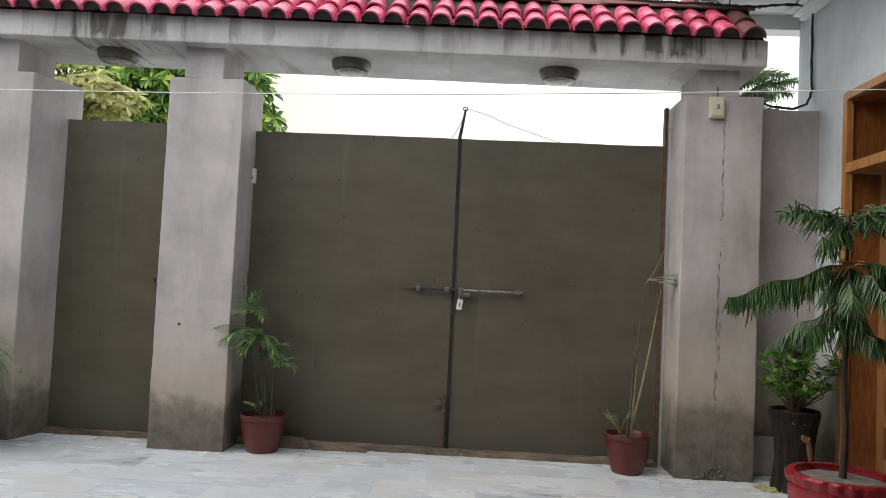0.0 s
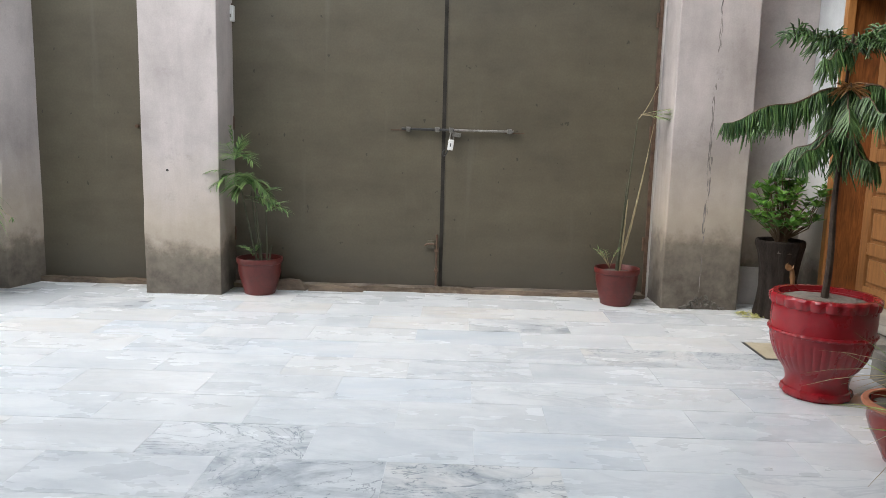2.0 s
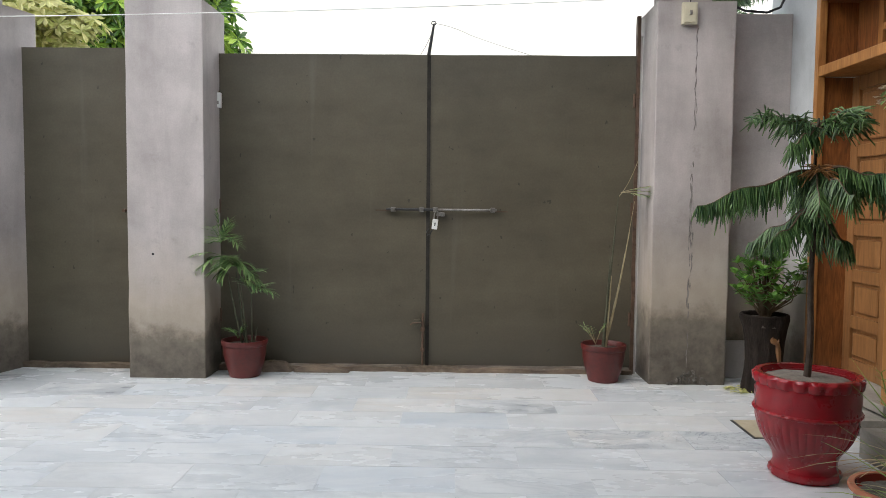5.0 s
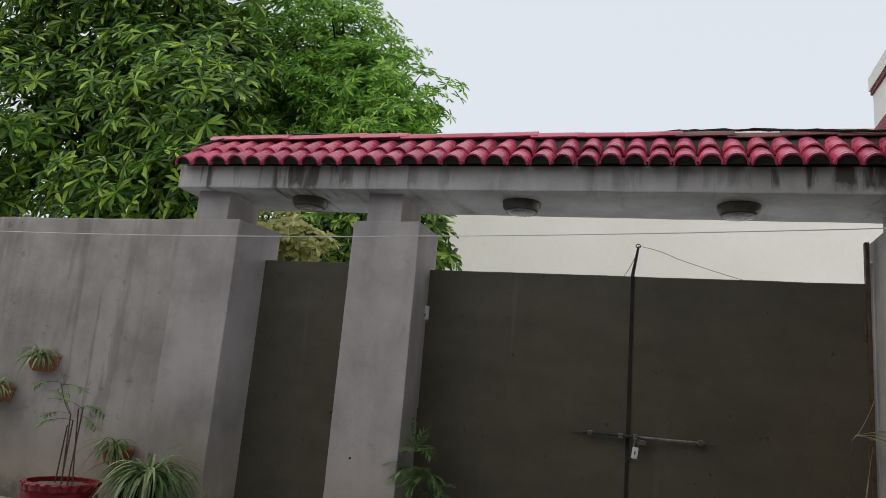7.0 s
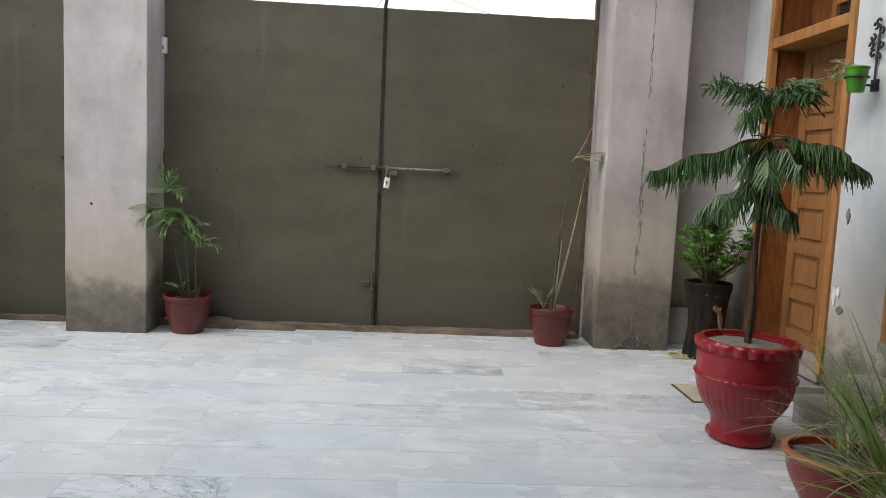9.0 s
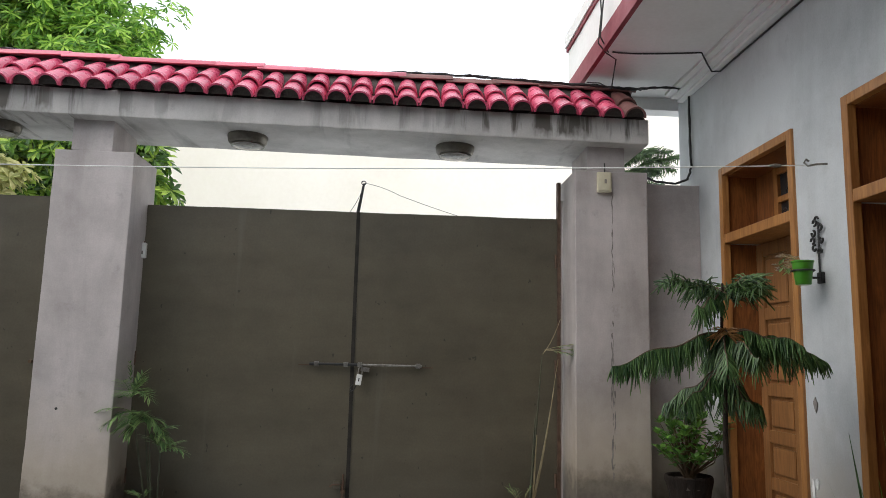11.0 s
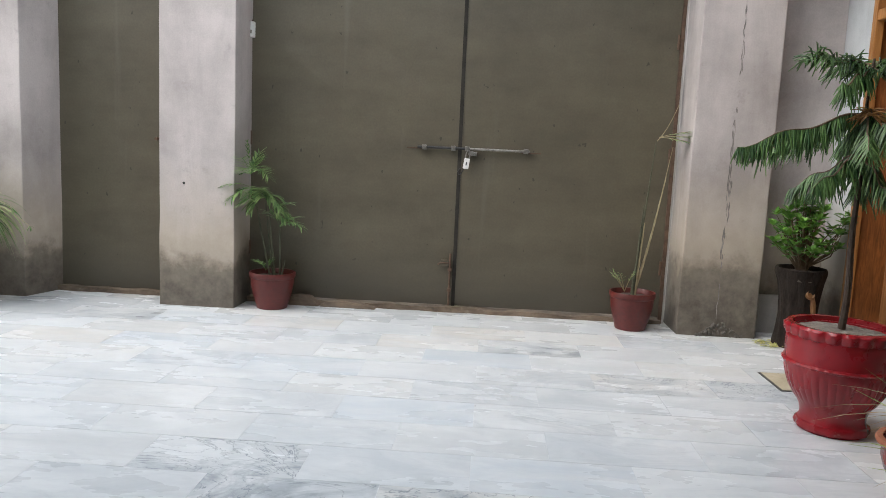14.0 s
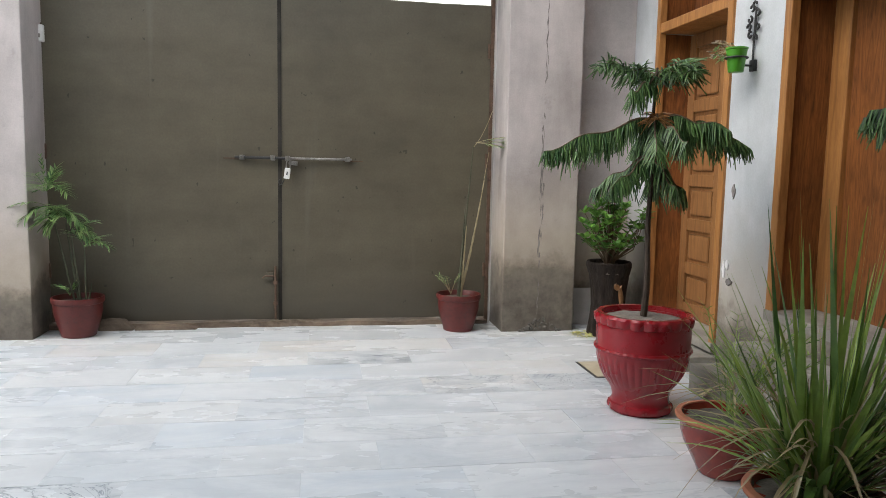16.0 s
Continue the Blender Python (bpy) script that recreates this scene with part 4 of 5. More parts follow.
def bamboo():
    rnd = random.Random(9)
    p = thing("bare_bamboo", "nearly leafless pale bamboo canes leaning from a pot", "plant", pose(1.250, -0.205, 0.24))
    for a, b, r, s in (((-0.006, 0, 0), (0.085, 0.02, 1.06), 0.0058, 0.02), ((0.006, 0.01, 0), (0.175, 0.05, 0.82), 0.0066, 0.06), ((0.012, 0, 0), (0.045, 0.0, 0.50), 0.0068, 0.01), ((0.0, -0.008, 0), (0.03, -0.01, 0.62), 0.0055, 0.0)):
        pts = bend(a, b, s, 16)
        part("cane", tube(bmesh.new(), pts, [1.7 * r * (1 - 0.045 * i) * (1.16 if i % 2 else 0.94) for i in range(17)], 8), CANE_DARK if r < 0.006 else CANE, p, "", True)
    st, lv = bmesh.new(), bmesh.new()
    tube(st, bend((0.085, 0.02, 1.05), (0.21, 0, 1.30), 0.03), 0.002, 4)
    tube(st, bend((0.172, 0.05, 0.81), (0.20, 0.03, 1.02), 0.0), 0.002, 4)
    for rise, reach in ((0.15, 0.26), (0.35, 0.22), (0.0, 0.2)):
        frond(st, lv, (0.10, 0.02, 1.08), (1, -0.2, rise), reach, 0.25, rnd, 0.085, 0.011)
    for k in range(5):
        a = rnd.uniform(0, 6.283)
        frond(st, lv, (-0.06, -0.02, 0.02), (0.5 * math.cos(a) - 0.15, math.sin(a) * 0.4, 1.2), 0.15, 0.5, rnd, 0.055, 0.0065, 7)
    tagged(part("twigs", st, CANE, p), kind="stuff")
    part("leaves", lv, LEAF_PALM, p)


bamboo()


def sapling():
    rnd = random.Random(10)
    p = thing("sapling", "sparse thin-stemmed sapling in the urn by the wall", "plant", pose(-3.92, -0.72, 0.49))
    st, lv = bmesh.new(), bmesh.new()
    for a, b in (((0.0, 0, 0), (-0.03, 0, 0.50)), ((0.05, 0, 0), (0.07, 0, 0.56)), ((-0.06, 0, 0), (-0.06, 0.02, 0.42)), ((0.08, 0.02, 0), (0.03, 0, 0.54)), ((0.02, -0.03, 0), (0.0, 0, 0.46))):
        tube(st, bend(a, b, 0.02), 0.005, 6)
    tube(st, bend((-0.03, 0, 0.50), (-0.17, 0, 0.72), 0.03), 0.003, 5)
    for root, way in (((-0.03, 0, 0.50), (-1, -0.1, 0.3)), ((0.07, 0, 0.56), (1, -0.1, 0.25)), ((0.03, 0, 0.54), (0.8, -0.3, 0.5)), ((0.07, 0, 0.54), (-0.5, -0.3, 0.5)), ((-0.03, 0, 0.50), (-0.5, 0, 0.9)), ((-0.17, 0, 0.70), (0.6, 0, 0.2)), ((-0.17, 0, 0.72), (-0.9, -0.1, 0.2)), ((0.03, 0, 0.5), (0.9, -0.1, 0.05)), ((0.0, 0, 0.46), (-0.7, -0.4, 0.2))):
        frond(st, lv, root, way, 0.22, 0.8, rnd, 0.10, 0.017, 10)
    tagged(part("stems", st, STEM, p), kind="stuff")
    part("leaves", lv, LEAF_PALM, p)


sapling()


# ---- pots by the house wall ----
def bowl_pot(place, label):
    p = thing("glazed_pot", label, "flower pot", place)
    prof = [(0.084, 0.0), (0.092, 0.006), (0.099, 0.025), (0.122, 0.07), (0.148, 0.12), (0.160, 0.16), (0.159, 0.188), (0.168, 0.203), (0.176, 0.214), (0.172, 0.224), (0.155, 0.224), (0.150, 0.20)]
    part("body", lathe(bmesh.new(), prof, 56), POT_GLAZE, p, "", True)
    part("rim", lathe(bmesh.new(), [(0.166, 0.206), (0.178, 0.210), (0.181, 0.218), (0.176, 0.228), (0.158, 0.229), (0.154, 0.212)], 56, None, Matrix(), False), TERRACOTTA, p, "worn orange-brown rim", True)
    d = lathe(bmesh.new(), [(0.153, 0.17), (0.153, 0.20), (0.08, 0.207), (0.01, 0.208)], 32)
    for v in d.verts:
        v.co.z += 0.008 * noise.noise(v.co * 40)
    part("soil", d, SOIL, p)
    return p


bowl_pot(pose(1.80, -2.775, 0) @ Matrix.Diagonal((1.01, 1.01, 1.01, 1)), "brown-red glazed bowl pot with pebbly soil")
bowl_pot(pose(1.715, -3.42, 0) @ Matrix.Diagonal((1.14, 1.14, 0.95, 1)), "brown-red glazed bowl pot holding a clump of long leaves")


def long_grass():
    rnd = random.Random(14)
    p = thing("flax_lily", "dense clump of long arching strap leaves, some dry", "plant", pose(1.75, -3.38, 0.185) @ Matrix.Diagonal((1.07, 1.07, 1.07, 1)))
    green, dry, dark = bmesh.new(), bmesh.new(), bmesh.new()
    for i in range(170):
        a = rnd.uniform(0, 6.283)
        r = rnd.uniform(0, 0.09)
        lean = rnd.uniform(0.03, 1.0)
        blade(green, (r * math.cos(a), r * math.sin(a), 0), (lean * math.cos(a) + rnd.uniform(-0.15, 0.15), lean * math.sin(a), 1), rnd.uniform(0.35, 0.84) * (1.05 - 0.35 * lean), rnd.uniform(0.013, 0.027), rnd.uniform(0.1, 1.2) * lean + 0.1, rnd, 6, 0.45)
    for i in range(110):
        a = rnd.uniform(0, 6.283)
        lean = rnd.uniform(0.2, 1.8)
        blade(dry, (0.06 * math.cos(a), 0.06 * math.sin(a), rnd.uniform(0, 0.2)), (lean * math.cos(a), lean * math.sin(a), 0.9), rnd.uniform(0.15, 0.5), rnd.uniform(0.006, 0.014), rnd.uniform(0.3, 2.2), rnd, 5, 0.4)
    for i in range(90):
        a = rnd.uniform(-1.6, 1.2)
        tube(dark, bend((0.08 * math.cos(a), 0.08 * math.sin(a), 0.02), (0.34 * math.cos(a), 0.34 * math.sin(a), rnd.uniform(-0.1, 0.35)), rnd.uniform(-0.06, 0.04), 4), 0.0018, 3)
    part("leaves", green, LEAF_BLADE, p, "long green strap leaves")
    part("dry_leaves", dry, LEAF_DRY, p, "pale dry leaves")
    part("dead_stalks", dark, STEM, p, "dark dead stalks")


long_grass()


def fern():
    rnd = random.Random(15)
    p = thing("asparagus_fern", "fine-leaved trailing plant in a glazed pot", "plant", pose(1.835, -2.765, 0.195) @ Matrix.Diagonal((1.06, 1.06, 1.06, 1)))
    st, lv = bmesh.new(), bmesh.new()
    for _ in range(26):
        a = rnd.uniform(-0.9, 1.5)
        frond(st, lv, (rnd.uniform(0, 0.08), rnd.uniform(0, 0.08), 0), (math.cos(a), math.sin(a) * 0.6, rnd.uniform(0.7, 2.4)), rnd.uniform(0.25, 0.46), rnd.uniform(0.4, 1.3), rnd, 0.05, 0.006, 12)
    tagged(part("stalks", st, LEAF_BLADE, p), kind="stuff")
    part("leaves", lv, LEAF_BLADE, p)
    dr = bmesh.new()
    for _ in range(12):
        a = rnd.uniform(2.6, 4.4)
        blade(dr, (0, 0, 0.12), (math.cos(a), math.sin(a) * 0.6, rnd.uniform(0.1, 0.6)), rnd.uniform(0.25, 0.5), 0.008, 0.5, rnd, 4)
    part("dry_leaves", dr, LEAF_DRY, p)


fern()
bowl_pot(pose(2.35, -3.50, 0), "brown-red glazed bowl pot at the house steps")
norfolk_pine(pose(2.35, -3.50, 0.10) @ Matrix.Diagonal((1.12, 1.12, 1.08, 1)), 1.70, [
    (1.62, ((150, 0.40, 0.05, 0.05), (118, 0.44, 0.03, 0.08), (200, 0.24, 0.05, 0.06), (20, 0.3, 0.03, 0.08))),
    (1.25, ((150, 0.44, 0.05, 0.14), (115, 0.50, 0.05, 0.16), (195, 0.36, 0.05, 0.14), (40, 0.4, 0.05, 0.14))),
], 12, "second young Norfolk pine near the house steps")

# ---- the house doors ----
REVEAL = 0.24


def door_surround(name, y0, y1, z0, z1, bar, label):
    """Deep timber lining with a face frame and a transom bar."""
    d = tagged(thing(name, label, "door", kind="structure"), label, "door", kind="structure")
    x = HOUSE_X
    fw, lip = 0.055, 0.018
    part("face_frame", B(x - lip, x + 0.03, y1 - fw, y1, z0, z1, bevel=0.005), FRAME_WOOD, d)
    part("face_frame", B(x - lip, x + 0.03, y0, y0 + fw, z0, z1, bevel=0.005), FRAME_WOOD, d)
    part("head", B(x - lip, x + 0.03, y0 + fw, y1 - fw, z1 - fw, z1, bevel=0.005), FRAME_WOOD, d)
    part("transom_bar", B(x - lip + 0.003, x + REVEAL, y0 + fw, y1 - fw, bar, bar + 0.065, bevel=0.005), FRAME_WOOD, d)
    for z_0, z_1 in ((z0, bar), (bar + 0.065, z1 - fw)):
        part("lining", B(x + 0.03, x + REVEAL + 0.04, y1 - 0.03, y1 - 0.004, z_0, z_1), PLY, d, "varnished plywood lining")
        part("lining", B(x + 0.03, x + REVEAL + 0.04, y0 + 0.004, y0 + 0.03, z_0, z_1), PLY, d, "varnished plywood lining")
    part("head_lining", B(x + 0.03, x + REVEAL + 0.04, y0 + 0.03, y1 - 0.03, z1 - fw - 0.004, z1 - 0.03), PLY, d)
    part("threshold", B(x - 0.03, x + REVEAL + 0.1, y0 + 0.004, y1 - 0.004, z0 - 0.05, z0 + 0.004, bevel=0.004), STEP_STONE, d, "dull stone threshold")
    return d


def panel_door():
    y0, y1, z0, z1 = DOOR_A
    d = door_surround("door_1", y0, y1, z0, z1, 2.072, "closed panelled honey-brown wooden door with glazed transom")
    x = HOUSE_X + REVEAL
    a, b = y0 + 0.031, y1 - 0.031
    wing = part("door_leaf", B(x, x + 0.022, a, b, z0 + 0.005, 2.071), DOOR_WOOD, d)
    mid = (a + b) / 2
    rows = ((0.25, 0.45), (0.53, 0.75), (0.83, 1.05), (1.13, 1.55), (1.63, 1.98))
    for s0, s1 in ((a, a + 0.085), (mid - 0.045, mid + 0.045), (b - 0.085, b)):
        part("stile", B(x - 0.020, x - 0.0005, s0, s1, z0 + 0.005, 2.070, bevel=0.004), DOOR_WOOD, wing)
    edges = [z0 + 0.005] + [v for r in rows for v in r] + [2.070]
    for c0, c1 in ((a + 0.086, mid - 0.046), (mid + 0.046, b - 0.086)):
        for e0, e1 in zip(edges[0::2], edges[1::2]):
            part("rail", B(x - 0.019, x - 0.0005, c0, c1, e0, e1, bevel=0.004), DOOR_WOOD, wing)
        for e0, e1 in rows:
            part("panel", B(x - 0.014, x + 0.001, c0 + 0.022, c1 - 0.022, e0 + 0.025, e1 - 0.025, bevel=0.012), DOOR_WOOD, wing, "raised bevelled panel")
    # transom light: a small barred window
    part("transom_frame", B(x - 0.01, x + 0.03, b - 0.30, b - 0.25, 2.138, z1 - 0.06), FRAME_WOOD, d)
    part("transom_panel", B(x, x + 0.02, b - 0.25, b, 2.138, z1 - 0.06), PLY, d)
    for z in (2.138, 2.31, 2.50):
        part("glazing_bar", B(x - 0.008, x + 0.03, a, b - 0.30, z, z + 0.04), FRAME_WOOD, d)
    part("pane", B(x + 0.012, x + 0.016, a, b - 0.301, 2.175, 2.51), DARK_GLASS, d, "dark fly mesh behind the bars")


panel_door()


def wide_door():
    y0, y1, z0, z1 = DOOR_B
    d = door_surround("door_2", y0, y1, z0, z1, 2.06, "wide closed plain wooden door in a deep varnished frame")
    x = HOUSE_X + REVEAL
    part("inner_post", B(x - 0.005, x + 0.05, y1 - 0.155, y1 - 0.031, z0 + 0.005, 2.059, bevel=0.005), FRAME_WOOD, d)
    part("inner_post", B(x - 0.005, x + 0.05, y1 - 0.155, y1 - 0.031, 2.126, z1 - 0.06, bevel=0.005), FRAME_WOOD, d)
    part("inner_post", B(x - 0.005, x + 0.05, y0 + 0.031, y0 + 0.11, z0 + 0.005, 2.059, bevel=0.005), FRAME_WOOD, d)
    part("door_leaf", B(x + 0.02, x + 0.05, y0 + 0.112, y1 - 0.156, z0 + 0.005, 2.058), PLY, d, "plain varnished plywood leaf")
    part("transom_panel", B(x + 0.02, x + 0.05, y0 + 0.031, y1 - 0.156, 2.127, z1 - 0.062), PLY, d)


wide_door()
steps = tagged(thing("steps", "low marble steps before the wide door", "steps", kind="structure"), kind="structure")
part("step", B(2.20, HOUSE_X, -3.3, -1.75, -0.01, 0.145, bevel=0.006), STEP_STONE, steps)
part("step", B(2.37, HOUSE_X, -3.3, -1.86, 0.146, 0.285, bevel=0.006), STEP_STONE, steps)
part("step", B(2.24, HOUSE_X, -1.42, -0.44, -0.01, 0.085, bevel=0.005), STEP_STONE, steps)

# ---- wall fittings ----


def wall_bracket():
    y, z = -1.60, 1.715
    p = thing("wall_bracket", "black scrolled iron plant bracket on the house wall", "bracket")
    bm = bmesh.new()
    tube(bm, [(HOUSE_X - 0.012, y, z), (HOUSE_X - 0.012, y, z + 0.12), (HOUSE_X - 0.014, y - 0.01, z + 0.3)], 0.006, 8)
    tube(bm, [(HOUSE_X - 0.012, y, z), (HOUSE_X - 0.06, y, z), (HOUSE_X - 0.08, y, z)], 0.006, 8)
    for k, (dy, dz) in enumerate(((0.02, 0.30), (-0.03, 0.27), (0.035, 0.245), (-0.035, 0.20), (0.03, 0.165), (0.0, 0.315), (-0.02, 0.14), (0.045, 0.205))):
        c = Vector((HOUSE_X - 0.018, y + dy, z + dz))
        tube(bm, [c + Vector((0, 0.016 * math.cos(a), 0.016 * math.sin(a))) for a in (radians(40 * i + k * 50) for i in range(8))], 0.0065, 6)
    part("scrollwork", bm, BLACK, p, "", True)
    ring = bmesh.new()
    tube(ring, [(HOUSE_X - 0.13 + 0.056 * math.cos(a), y - 0.04 + 0.056 * math.sin(a), z + 0.03) for a in (2 * math.pi * i / 24 for i in range(25))], 0.005, 6)
    part("ring", ring, BLACK, p, "", True)
    part("wall_plate", B(HOUSE_X - 0.02, HOUSE_X + 0.002, y - 0.025, y + 0.02, z - 0.03, z + 0.03, bevel=0.004), BLACK, p)
    m = pose(HOUSE_X - 0.13, y - 0.04, z - 0.045)
    b = thing("bucket", "small green plastic bucket held by the iron bracket", "bucket", m)
    part("body", lathe(bmesh.new(), [(0.036, 0.0), (0.039, 0.003), (0.053, 0.115), (0.057, 0.118), (0.057, 0.126), (0.051, 0.126), (0.049, 0.09)], 36), GREEN_PLASTIC, b, "", True)
    part("soil", lathe(bmesh.new(), [(0.046, 0.085), (0.0485, 0.1), (0.01, 0.105)], 20), SOIL, b)
    rnd = random.Random(17)
    f = thing("dried_flowers", "faded cream and pink flowers hanging out of the bucket", "flowers", m @ pose(0, 0, 0.1))
    st, pet, lv = bmesh.new(), bmesh.new(), bmesh.new()
    for _ in range(15):
        end = Vector((rnd.uniform(-0.10, 0.0), rnd.uniform(0.02, 0.14), rnd.uniform(-0.02, 0.075)))
        tube(st, bend((0, 0, 0), end, -0.02, 4), 0.0018, 4)
        for k in range(7):
            a = 6.283 * k / 7
            oval(pet, end, (math.cos(a), math.sin(a), 0.5), (0, 0, 1), 0.020, 0.014)
        a = rnd.uniform(0, 6.283)
        oval(lv, end * 0.8, (math.cos(a), math.sin(a), -0.6), (0, 0, 1), 0.05, 0.018)
    part("stalks", st, CANE, f)
    part("petals", pet, PETAL, f)
    part("leaves", lv, LEAF_PALM, f)




def peeled(y, z, wide, high, material, seed):
    """A flake or a bare patch on the house wall: an uneven thin plate."""
    rnd = random.Random(seed)
    bm = bmesh.new()
    rim = [(math.cos(a) * wide * rnd.uniform(0.6, 1.1), math.sin(a) * high * rnd.uniform(0.6, 1.1)) for a in (2 * math.pi * i / 11 for i in range(11))]
    front = [bm.verts.new((HOUSE_X - 0.005 - rnd.uniform(0, 0.004), y + a, z + b)) for a, b in rim]
    back = [bm.verts.new((HOUSE_X + 0.001, y + a, z + b)) for a, b in rim]
    bm.faces.new(front)
    for i in range(11):
        bm.faces.new((front[i], front[(i + 1) % 11], back[(i + 1) % 11], back[i]))
    return part("peeled_patch", bm, material, wall_east, "peeling paint and bare plaster")


peeled(-1.48, 1.045, 0.020, 0.040, PATCH, 1)
peeled(-1.425, 0.60, 0.016, 0.060, WHITE_PAINT, 2)
peeled(-1.485, 0.535, 0.034, 0.022, PATCH, 3)
peeled(-1.46, 0.63, 0.022, 0.030, WHITE_PAINT, 4)
PETAL = leaf("faded_petal", (0.45, 0.33, 0.26), (0.66, 0.60, 0.48))
wall_bracket()
hook = thing("wall_hook", "bent steel line hook in the house wall", "hook")
hk = bmesh.new()
tube(hk, [(HOUSE_X + 0.01, -1.70, 2.315), (HOUSE_X - 0.05, -1.68, 2.315), (HOUSE_X - 0.085, -1.66, 2.31), (HOUSE_X - 0.10, -1.65, 2.33), (HOUSE_X - 0.085, -1.645, 2.35), (HOUSE_X - 0.07, -1.645, 2.34)], 0.006, 8)
part("hook", hk, STEEL, hook, "", True)
line = thing("washing_line", "thin pale washing line stretched across the court", "line")
part("cord", tube(bmesh.new(), bend((HOUSE_X - 0.095, -1.65, 2.315), (-7.0, -0.265, 2.50), 0.095, 40), 0.0030, 6), THREAD, line)
part("knot", tube(bmesh.new(), [(HOUSE_X - 0.28, -1.625, 2.312), (HOUSE_X - 0.25, -1.63, 2.313), (HOUSE_X - 0.22, -1.635, 2.313)], [0.006, 0.012, 0.006], 8), STEEL, line)
part("peg", B(-7.06, -6.98, -0.27, -0.24, 2.49, 2.51), RUST, line)


def bulkhead(x):
    p = thing("ceiling_lamp", "round tarnished bulkhead lamp under the gate beam, off", "lamp", pose(x, -0.10, 2.802 + fall(x)), "lamps under the gate beam")
    part("base", lathe(bmesh.new(), [(0.142, 0.0), (0.144, -0.01), (0.136, -0.05), (0.124, -0.066), (0.112, -0.066)], 40), LAMP_RIM, p, "", True)
    part("glass", lathe(bmesh.new(), [(0.113, -0.058), (0.112, -0.07), (0.095, -0.083), (0.055, -0.091), (0.01, -0.093)], 40), DIRTY_GLASS, p, "dusty glass", True)
    part("guard_ring", lathe(bmesh.new(), [(0.108, -0.068), (0.117, -0.070), (0.117, -0.078), (0.106, -0.078)], 40), LAMP_RIM, p, "", True)


for lamp_x in (-2.545, -0.81, 0.695):
    bulkhead(lamp_x)

bell = thing("bell_box", "yellowed plastic bell push box on the gate column", "box")
part("case", B(1.700, 1.800, COLUMN_Y - 0.035, COLUMN_Y + 0.002, 2.44, 2.585, bevel=0.006), IVORY, bell)
part("cover", B(1.712, 1.788, COLUMN_Y - 0.042, COLUMN_Y - 0.0355, 2.452, 2.572, bevel=0.003), IVORY, bell)
part("button", B(1.745, 1.762, COLUMN_Y - 0.047, COLUMN_Y - 0.0425, 2.50, 2.53, bevel=0.002), MORTAR, bell)
part("entry_wire", tube(bmesh.new(), bend((1.755, COLUMN_Y - 0.015, 2.583), (1.76, COLUMN_Y + 0.002, 2.66), 0.01, 5), 0.004, 6), BLACK, bell)
sensor = thing("gate_sensor", "small pale plastic box on the gate edge", "box")
part("case", B(-1.545, -1.495, GATE_Y - 0.045, GATE_Y - 0.004, 1.905, 2.015, bevel=0.008), THREAD, sensor)
part("lens", B(-1.53, -1.51, GATE_Y - 0.049, GATE_Y - 0.0455, 1.93, 1.955, bevel=0.001), MORTAR, sensor)
# bound wire rods above the gate's meeting edge
rods = thing("wire_rods", "bundle of rusty wires tied upright on the gate", "wire")
for i, (dx, top) in enumerate(((0.0, 2.52), (0.012, 2.515), (-0.008, 2.50), (0.006, 2.525))):
    part("rod", tube(bmesh.new(), bend((dx - 0.01, GATE_Y + 0.01, 2.27), (0.03 + dx * 0.6, GATE_Y + 0.01, top), 0.004, 5), 0.004, 6), BLACK, rods)
part("loop", tube(bmesh.new(), [(0.032 + 0.016 * math.cos(a), GATE_Y + 0.008, 2.525 + 0.014 * math.sin(a)) for a in (2 * math.pi * i / 14 for i in range(15))], 0.004, 6), BLACK, rods)
part("loose_wire", tube(bmesh.new(), bend((0.035, GATE_Y + 0.01, 2.525), (0.30, GATE_Y + 0.01, 2.44), -0.012, 6) + bend((0.30, GATE_Y + 0.01, 2.44), (0.76, GATE_Y + 0.01, 2.295), 0.004, 6)[1:], 0.0018, 5), BLACK, rods)
part("loose_wire", tube(bmesh.new(), bend((0.02, GATE_Y + 0.01, 2.46), (-0.06, GATE_Y + 0.01, 2.305), 0.01, 6), 0.0022, 5), BLACK, rods)


# ---- cables ----
def cable(name, label, runs, radius=0.006):
    c = thing(name, label, "cable")
    for run in runs:
        part("strand", tube(bmesh.new(), run, radius, 6), BLACK, c, "", True)
    return c


def strands(points, count, spread, seed):
    rnd = random.Random(seed)
    out = []
    for _ in range(count):
        run = []
        for a, b in zip(points, points[1:]):
            run += [q + Vector((rnd.uniform(-1, 1), rnd.uniform(-1, 1), rnd.uniform(-0.7, 1))) * spread for q in bend(a, b, 0.0, 5)[:-1]]
        out.append(run + [Vector(points[-1])])
    return out


